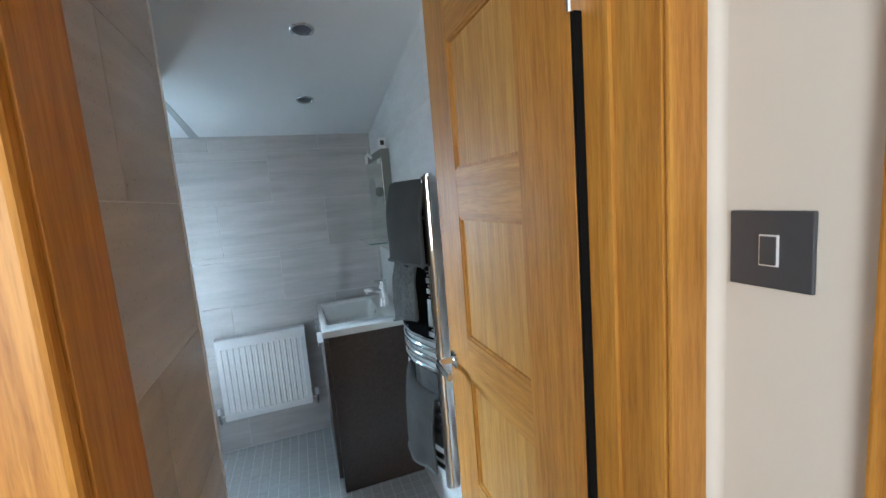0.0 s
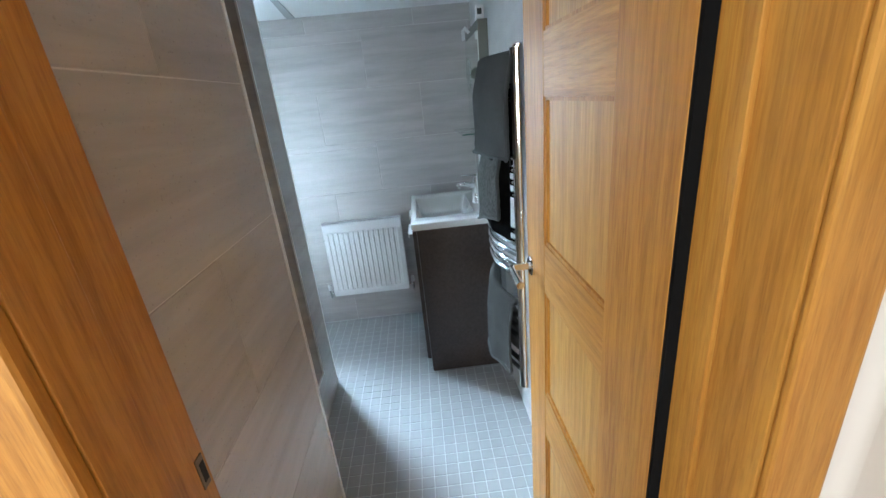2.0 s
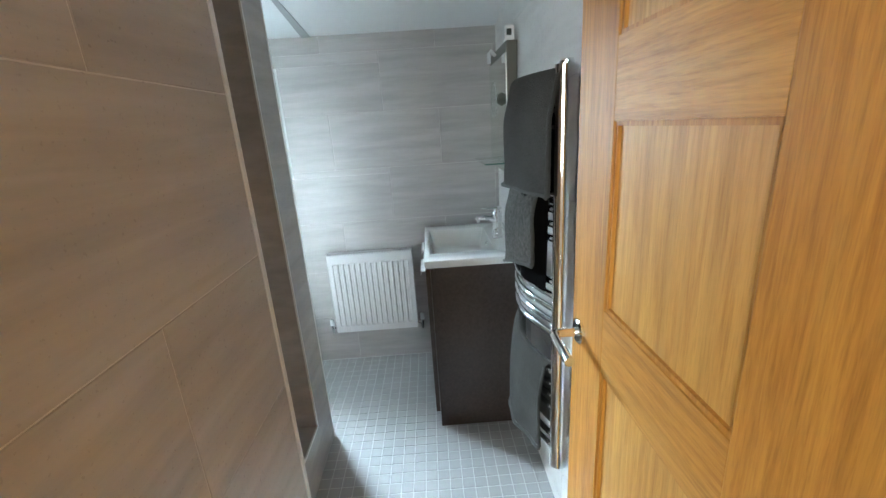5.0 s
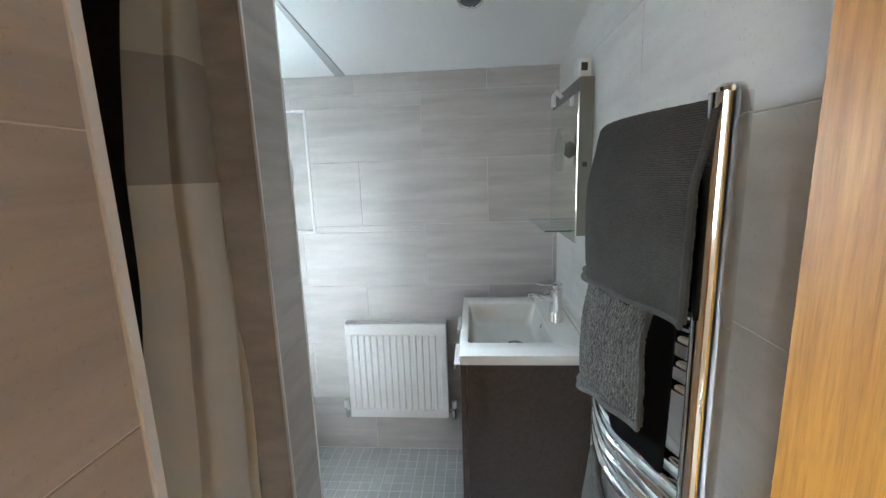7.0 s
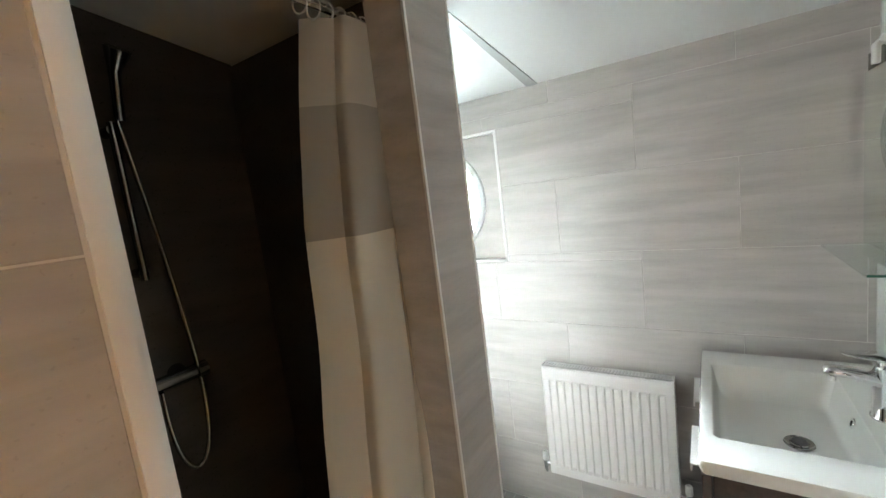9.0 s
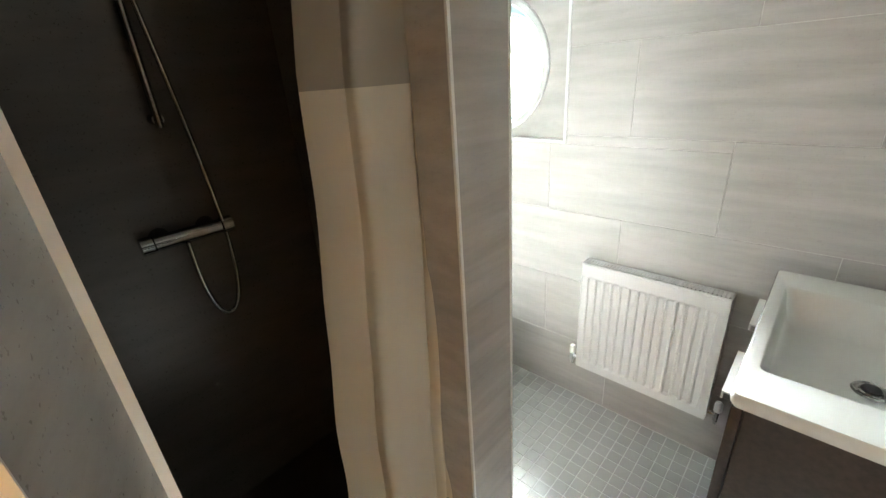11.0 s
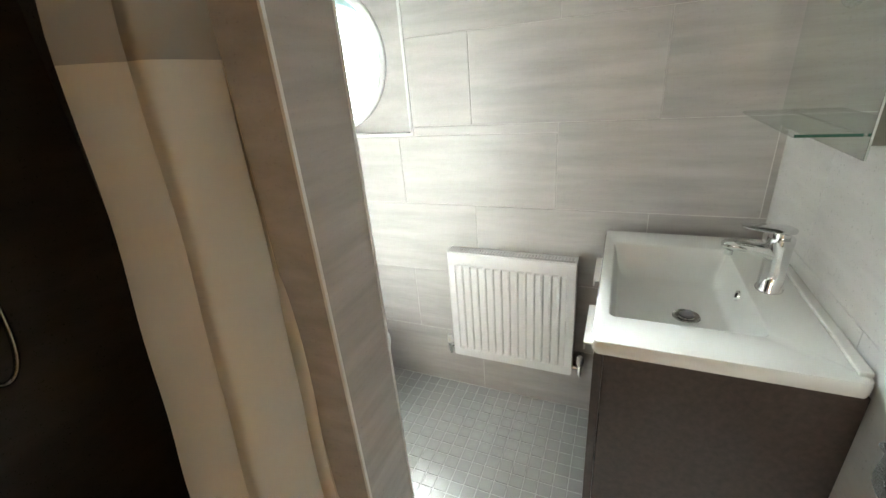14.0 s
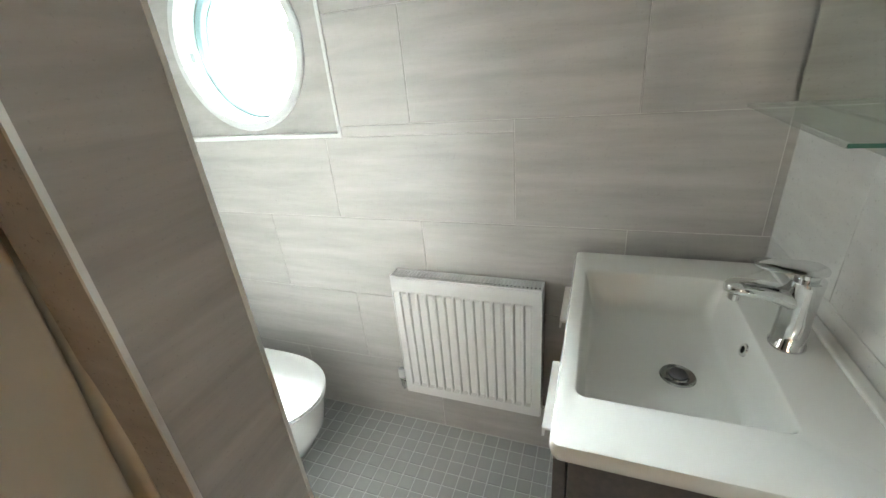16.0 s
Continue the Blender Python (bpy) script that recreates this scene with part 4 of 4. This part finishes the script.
# ---- towels ----
def towel(y0, y1, z_top, z_bottom, lean, label, seed, back_drop, thick=0.007, out=0.01, mat=None, flare=0.0, rise=0.0):
    """A towel folded over a bar: front fall, top fold, shorter back fall, with soft waves and a thick hem."""
    rng = random.Random(seed)
    ph = [rng.uniform(0, 6.3) for _ in range(4)]
    bm = bmesh.new()
    nu, rows = 26, []

    def bar_x(y):
        t = (y - RY0) / (RY1 - RY0)
        return RX - 0.055 * math.sin(math.pi * min(max(t, 0.0), 1.0))

    path = []
    nb = 8
    for k in range(nb + 1):                                   # back fall, going up
        path.append((0.016, z_top - back_drop * (1 - k / nb)))
    for k in range(1, 7):                                     # over the bar
        a = math.pi * k / 7
        path.append((0.016 * math.cos(a), z_top + 0.016 * math.sin(a)))
    nf = 22
    for k in range(nf + 1):                                   # front fall, going down
        path.append((-0.016, z_top - (z_top - z_bottom) * k / nf))
    for i, (dx, z) in enumerate(path):
        row = []
        down = max(0.0, (z_top - z) / (z_top - z_bottom))
        for k in range(nu + 1):
            u = k / nu
            y = y0 + (y1 - y0) * u + (lean + flare * u) * down
            wave = 0.006 * math.sin(9 * u + ph[0] + 2 * down) + 0.004 * math.sin(21 * u + ph[1] - 3 * down)
            x = bar_x(y) + dx - (out * min(1.0, 3 * down) + wave * down if dx < 0 else 0.0)
            zz = z + ((0.008 * math.sin(5 * u + ph[2]) + rise * (1 - u)) * down if dx < 0 else 0)
            row.append(bm.verts.new((x, y, zz)))
        rows.append(row)
    rows_at = [[v.co.copy() for v in r] for r in rows]
    for a, b in zip(rows, rows[1:]):
        for k in range(nu):
            bm.faces.new((a[k], a[k + 1], b[k + 1], b[k]))
    bmesh.ops.recalc_face_normals(bm, faces=bm.faces)
    bmesh.ops.solidify(bm, geom=list(bm.faces), thickness=thick)
    bmesh.ops.recalc_face_normals(bm, faces=bm.faces)
    front = [r for r, p in zip(rows_at, path) if p[0] < -0.015]
    ob = part("towel", bm, mat or TOWEL, None, label, True)
    if mat is not TOWEL_BLACK:
        part("hem", tube([p + Vector((-thick / 2, 0, 0)) for p in front[-1]], 0.0045, 8), HEM, ob, "flat woven hem", True)
        part("side_hem", tube([r[0] + Vector((-thick / 2, 0, 0)) for r in front], 0.0038, 8), HEM, ob, "flat woven hem", True)
    sub = ob.modifiers.new("pile", "SUBSURF")
    sub.levels = sub.render_levels = 2
    tex = bpy.data.textures.new("pile", "CLOUDS")
    loose = mat is TOWEL_LOOSE
    tex.noise_scale = 0.006 if loose else 0.005
    dis = ob.modifiers.new("loops", "DISPLACE")
    dis.texture, dis.strength, dis.texture_coords = tex, (0.0065 if loose else 0.003 if mat is None else 0.001), "GLOBAL"
    return tagged(ob, category="towel", group="towels on the rail")


towel(1.470, 1.830, 1.488, 0.960, 0.0, "thin black towel folded over the rail's top bar", 5, 0.30, thick=0.004, out=0.002, mat=TOWEL_BLACK)
towel(1.508, 1.775, 1.225, 0.930, -0.020, "grey terry towel with upright ribs hanging from middle bars", 2, 0.05, out=0.020, mat=TOWEL_LOOSE, flare=0.14, rise=0.09)
towel(1.428, 1.775, 1.494, 1.205, -0.004, "dark grey ribbed terry towel over the rail's top bar", 1, 0.05, out=0.020, flare=0.085, rise=0.02)
towel(1.475, 1.860, 0.720, 0.430, 0.0, "dark grey terry towel over a low rail bar", 3, 0.20, out=0.012)


# ---- toilet ----
def toilet():
    cy, x_front, top = 2.455, -0.595, 0.42
    r = empty("toilet", (-0.9, cy, 0.1), label="white wall-hung toilet with its lid closed", category="toilet")

    def oval(x_back, xf, w, z, n=40):
        """A plan that is square at the back and round in front."""
        pts = []
        xf, z = xf - 0.014, z * 0.98
        for k in range(n):
            a = -math.pi / 2 + math.pi * k / (n - 1)
            L = min(0.30, xf - x_back)
            pts.append((xf - L + L * math.cos(a) ** 0.75 if math.cos(a) > 0 else xf - L, cy + w * math.sin(a), z))
        pts += [(x_back, cy + w, z), (x_back, cy - w, z)]
        return pts

    def loft(levels, mat, name):
        bm = bmesh.new()
        rings = [[bm.verts.new(p) for p in oval(*lv)] for lv in levels]
        for a, b in zip(rings, rings[1:]):
            for k in range(len(a)):
                bm.faces.new((a[k], a[(k + 1) % len(a)], b[(k + 1) % len(a)], b[k]))
        bm.faces.new(rings[0][::-1])
        bm.faces.new(rings[-1])
        bmesh.ops.remove_doubles(bm, verts=bm.verts, dist=1e-5)
        bmesh.ops.recalc_face_normals(bm, faces=bm.faces)
        at_parent(part(name, bm, mat, r, smooth=True), r)

    xb = X_LEFT + 0.001
    loft([(xb, -0.82, 0.10, 0.075), (xb, -0.76, 0.125, 0.10), (xb, -0.68, 0.150, 0.17), (xb, -0.625, 0.168, 0.27), (xb, -0.608, 0.176, 0.36), (xb, -0.605, 0.177, 0.388), (xb, -0.62, 0.168, 0.39)], CERAMIC, "bowl")
    loft([(xb + 0.12, -0.605, 0.174, 0.392), (xb + 0.12, -0.595, 0.180, 0.396), (xb + 0.12, -0.595, 0.180, 0.402), (xb + 0.12, -0.603, 0.174, 0.404)], PLASTIC, "seat")
    loft([(xb + 0.12, -0.603, 0.175, 0.405), (xb + 0.12, -0.593, 0.181, 0.410), (xb + 0.12, -0.593, 0.181, 0.417), (xb + 0.12, -0.600, 0.176, 0.422), (xb + 0.13, -0.64, 0.148, 0.425)], PLASTIC, "lid")


toilet()


# ---- shower fittings ----
def shower():
    xw = X_SHOWER_BACK
    r = empty("shower_mixer", (xw, 1.65, 1.08), label="chrome bar shower mixer with riser rail on the dark tiled wall", category="shower")
    P = lambda name, bm, label="", par=r: at_parent(part(name, bm, CHROME_SHADED, r, label, True), r)
    vz, ya, yb_ = 1.070, 1.530, 1.705
    bar = P("valve_bar", tube([(xw + 0.06, ya, vz), (xw + 0.06, ya + 0.002, vz), (xw + 0.06, yb_ - 0.002, vz), (xw + 0.06, yb_, vz)], [0.018, 0.021, 0.021, 0.018], 24))
    for y in (1.558, 1.680):
        P("wall_inlet", tube([(xw + 0.001, y, vz), (xw + 0.05, y, vz)], [0.026, 0.014], 20))
    P("control_knob", tube([(xw + 0.06, ya - 0.03, vz), (xw + 0.06, ya - 0.002, vz)], 0.024, 24))
    P("control_knob", tube([(xw + 0.06, yb_ + 0.002, vz), (xw + 0.06, yb_ + 0.03, vz)], 0.024, 24))
    P("riser_rail", tube([(xw + 0.05, 1.636, 1.36), (xw + 0.05, 1.636, 1.78)], 0.010, 16))
    for z in (1.38, 1.76):
        P("rail_bracket", tube([(xw + 0.001, 1.636, z), (xw + 0.052, 1.636, z)], 0.014, 16))
    pts = []
    for k in range(33):                                       # the hose: down in a loop, and up to the hand shower
        t = k / 32
        if t < 0.62:
            a = math.pi * t / 0.62
            pts.append((xw + 0.07, 1.608 + 0.052 * (1 - math.cos(a)), vz - 0.02 - 0.25 * math.sin(a) ** 0.7))
        else:
            s_ = (t - 0.62) / 0.38
            pts.append((xw + 0.07, 1.712 - 0.070 * s_ ** 1.3, vz - 0.02 + 0.74 * s_))
    P("hose", tube(pts, 0.0065, 10), "ribbed metal shower hose")
    P("hand_shower", tube([(xw + 0.07, 1.650, 1.78), (xw + 0.085, 1.655, 1.90), (xw + 0.115, 1.66, 1.95)], [0.012, 0.014, 0.03], 16))
    w = empty("shower_drain", (-0.735, 1.49, 0.035), label="round dark metal shower waste with curved slots", category="drain")
    part("rim", lathe([(0.0, 0.0), (0.088, 0.0), (0.088, 0.003), (0.080, 0.004), (0.0, 0.003)], 36), DARK_METAL, w, smooth=True)
    for k in range(3):
        part("slot", lathe([(0.022 + k * 0.020, 0.0052), (0.032 + k * 0.020, 0.0052), (0.032 + k * 0.020, 0.0030), (0.022 + k * 0.020, 0.0030)], 30), SHADE_AND_SLOT_GREY, w)


shower()


# ---- shower curtain ----
def curtain():
    xc = -0.515
    r = empty("shower_curtain", (xc, 1.85, 1.92), label="cream shower curtain with a see-through grey band, drawn to one side", category="shower curtain")

    def surface(z):
        down = (1.90 - z) / 1.65
        y_far = 1.985 + 0.035 * z
        w0 = y_far - (1.812 - 0.26 * min(0.27, down) - 0.130 * max(0.0, down - 0.27))
        # across the cloth: a round fold, a sharp turn back, a wide flat panel, then tight folds
        keys = [(0.0, -0.062), (0.03, -0.048), (0.10, -0.024), (0.17, -0.006), (0.218, 0.002), (0.234, -0.012), (0.222, -0.030),
                (0.212, 0.006), (0.228, 0.036), (0.36, 0.041), (0.54, 0.031), (0.64, 0.026), (0.70, 0.020), (0.718, -0.020), (0.732, 0.000),
                (0.745, 0.028), (0.775, 0.034), (0.80, 0.004), (0.815, -0.022), (0.830, 0.012), (0.850, 0.034), (0.885, 0.008), (0.90, -0.022), (0.92, 0.014), (0.945, 0.032), (0.975, 0.002), (1.0, -0.018)]
        pts = []
        m = 8
        for i in range(len(keys) - 1):
            p0, p1, p2, p3 = keys[max(i - 1, 0)], keys[i], keys[i + 1], keys[min(i + 2, len(keys) - 1)]
            for k in range(m):
                t = k / m
                c = [0.5 * (2 * p1[q] + (p2[q] - p0[q]) * t + (2 * p0[q] - 5 * p1[q] + 4 * p2[q] - p3[q]) * t * t + (3 * p1[q] - p0[q] - 3 * p2[q] + p3[q]) * t ** 3) for q in (0, 1)]
                u, d = c
                sway = 0.004 * math.sin(6.6 * z + 2 * u) + 0.003 * math.sin(17 * z + 3 * u) * down
                pts.append((xc + 0.012 + 0.012 * u + d * (0.75 + 0.35 * down) + 0.5 * sway, y_far - w0 * (1 - u) + sway * (1 - u), z))
        return pts

    def strip(name, z1, z0, mat, n, label):
        bm = bmesh.new()
        rows = [[bm.verts.new(p) for p in surface(z1 + (z0 - z1) * k / n)] for k in range(n + 1)]
        for a, b in zip(rows, rows[1:]):
            for k in range(len(a) - 1):
                bm.faces.new((a[k], a[k + 1], b[k + 1], b[k]))
        at_parent(part(name, bm, mat, r, label, True), r)

    strip("top_band", 1.90, 1.712, CLOTH_TOP, 6, "cream translucent heading")
    strip("mesh_band", 1.712, 1.424, CLOTH_BAND, 8, "see-through grey mesh band")
    strip("skirt", 1.424, 0.13, CLOTH, 36, "cream opaque cloth")
    for k in range(6):
        y = 1.79 + 0.036 * k
        p = [(xc + 0.022 * math.cos(a), y, 1.915 + 0.022 * math.sin(a)) for a in (2 * math.pi * j / 16 for j in range(17))]
        at_parent(part("curtain_ring", tube(p, 0.0018, 8), PLASTIC, r, "white plastic ring", True), r)
    rod = tagged(part("curtain_rod", tube([(xc, Y_OPEN0 - 0.10, 1.925), (xc, Y_POST - 0.115, 1.925)], 0.010, 16), CHROME, None, "thin metal shower curtain rod inside the opening", True), category="curtain rod")


curtain()


# ---- tiles, piece by piece ----
def piece(name, mesh, parent):
    ob = new(name, mesh)
    ob.parent = parent
    return ob


_mesh_cache = {}


def slab_mesh(corners_low, corners_high, mat):
    """A thin slab between two quads, shared by alike pieces."""
    me = bpy.data.meshes.new("tile")
    lo, hi = corners_low, corners_high
    vs = lo + hi
    me.from_pydata([tuple(v) for v in vs], [], [(4, 5, 6, 7), (0, 1, 5, 4), (1, 2, 6, 5), (2, 3, 7, 6), (3, 0, 4, 7)])
    me.materials.append(mat)
    me.update()
    return me


def tile_wall(parent, origin, u, v, n, us, vs, mat, joint=0.0018, chamfer=0.0009, hole=None, top=None):
    """Rectangular tiles T8 thick on a plane: origin + a*u + b*v, facing n. us(row) gives the joints of a row."""
    o, u, v, n = Vector(origin), Vector(u), Vector(v), Vector(n)
    for row in range(len(vs) - 1):
        b0, b1 = vs[row], vs[row + 1]
        cuts = us(row)
        for a0, a1 in zip(cuts, cuts[1:]):
            cells = [(a0, a1, b0, b1)]
            if hole:
                h0, h1, k0, k1 = hole
                out = []
                for p0, p1, q0, q1 in cells:
                    if p1 <= h0 or p0 >= h1 or q1 <= k0 or q0 >= k1:
                        out.append((p0, p1, q0, q1))
                        continue
                    if q0 < k0:
                        out.append((p0, p1, q0, k0))
                    if q1 > k1:
                        out.append((p0, p1, k1, q1))
                    m0, m1 = max(q0, k0), min(q1, k1)
                    if p0 < h0:
                        out.append((p0, h0, m0, m1))
                    if p1 > h1:
                        out.append((h1, p1, m0, m1))
                cells = out
            for p0, p1, q0, q1 in cells:
                w, h = p1 - p0 - joint, q1 - q0 - joint
                if w < 0.004 or h < 0.004:
                    continue
                key = (round(w, 4), round(h, 4), mat.name, tuple(u), tuple(v), tuple(n))
                if key not in _mesh_cache:
                    c = chamfer
                    lo = [-u * w / 2 - v * h / 2, u * w / 2 - v * h / 2, u * w / 2 + v * h / 2, -u * w / 2 + v * h / 2]
                    w2, h2 = w / 2 - c, h / 2 - c
                    hi = [-u * w2 - v * h2, u * w2 - v * h2, u * w2 + v * h2, -u * w2 + v * h2]
                    hi = [p + n * T8 for p in hi]
                    me = slab_mesh(lo, hi, mat)
                    if (hi[1] - hi[0]).cross(hi[2] - hi[1]).dot(n) < 0:
                        me.flip_normals()
                    _mesh_cache[key] = me
                t = piece("tile", _mesh_cache[key], parent)
                t.location = o + u * (p0 + p1) / 2 + v * (q0 + q1) / 2 - parent.location


def cuts_for(start, end, first, step):
    out = [start]
    k = math.ceil((start - first) / step + 1e-6)
    while first + k * step < end - 1e-6:
        if first + k * step > start + 1e-6:
            out.append(first + k * step)
        k += 1
    out.append(end)
    return out


# far wall: rows 0.3 high, joints shifted by half a tile in every other row
far_rows = [0.0, 0.295, 0.595, 0.895, 1.195, 1.495, 1.795, 2.0]
tile_wall(wall_far, (0, Y_FAR + T8, 0), (1, 0, 0), (0, 0, 1), (0, -1, 0), lambda r: cuts_for(-1.32, X_RIGHT, -0.035 + (0.3 if r % 2 == 0 else 0.0), 0.6), far_rows, TILE_FAR, joint=0.0015, hole=(n0 - tw, n1 + tw, nz0 - tw, nz1 + tw))
east_rows = [0.0, 0.295, 0.595, 0.895, 1.195, 1.495, 1.795, 2.09]
tile_wall(wall_east, (X_RIGHT + T8, 0, 0), (0, 1, 0), (0, 0, 1), (-1, 0, 0), lambda r: cuts_for(0.659, Y_FAR, 2.21 + (0.3 if r % 2 else 0.0), 0.6), east_rows, TILE_PALE, joint=0.0014)
part_rows = [0.0, 0.277, 0.577, 0.877, 1.177, 1.477, 1.777, 2.077]
tile_wall(partition, (X_PART - T8, 0, 0), (0, 1, 0), (0, 0, 1), (1, 0, 0), lambda r: cuts_for(0.659, Y_PART - 0.009, 0.947 if r % 2 else 0.66, 0.6 if r % 2 else 9.0), part_rows, TILE_SIDE)

# floor mosaic: 47 mm pieces, 3 mm joints
PITCH, GAP = 0.05, 0.003
h_ = (PITCH - GAP) / 2
c_ = h_ - 0.0012
MOSAIC_MESH = bpy.data.meshes.new("mosaic")
MOSAIC_MESH.from_pydata([(-h_, -h_, 0), (h_, -h_, 0), (h_, h_, 0), (-h_, h_, 0), (-c_, -c_, 0.0014), (c_, -c_, 0.0014), (c_, c_, 0.0014), (-c_, c_, 0.0014)], [], [(4, 5, 6, 7), (0, 1, 5, 4), (1, 2, 6, 5), (2, 3, 7, 6), (3, 0, 4, 7)])
MOSAIC_MESH.materials.append(MOSAIC)
rest_v, rest_f = [], []
rng = random.Random(4)
nx0, nx1 = int(-1.32 / PITCH), int(0.584 / PITCH) + 1
count = 0
for i in range(nx0 - 1, nx1 + 1):
    for j in range(int(0.66 / PITCH), int(2.81 / PITCH) + 1):
        x, y = (i + 0.5) * PITCH - 0.012, (j + 0.5) * PITCH + 0.010
        if x > 0.60 or y > 2.82 or x < -1.32:
            continue
        if x < X_SHOWER - 0.0 and y < Y_POST:
            continue
        if x < -0.18 and y < Y_PART:
            continue
        dz = rng.uniform(-0.0003, 0.0003)
        if -0.40 < x < 0.45 and y < 1.56 and count < 300:
            t = piece("mosaic_tile", MOSAIC_MESH, floor)
            t.location = (x, y, -0.0014 + dz)
            count += 1
        else:
            b0 = len(rest_v)
            for vx, vy, vz in ((-h_, -h_, 0), (h_, -h_, 0), (h_, h_, 0), (-h_, h_, 0), (-c_, -c_, 0.0014), (c_, -c_, 0.0014), (c_, c_, 0.0014), (-c_, c_, 0.0014)):
                rest_v.append((x + vx, y + vy, -0.0014 + dz + vz))
            rest_f += [tuple(b0 + q for q in f) for f in ((4, 5, 6, 7), (0, 1, 5, 4), (1, 2, 6, 5), (2, 3, 7, 6), (3, 0, 4, 7))]
me = bpy.data.meshes.new("mosaic_field")
me.from_pydata(rest_v, [], rest_f)
me.materials.append(MOSAIC)
field = new("mosaic_field", me)
field.parent = floor
tagged(field, kind="stuff")
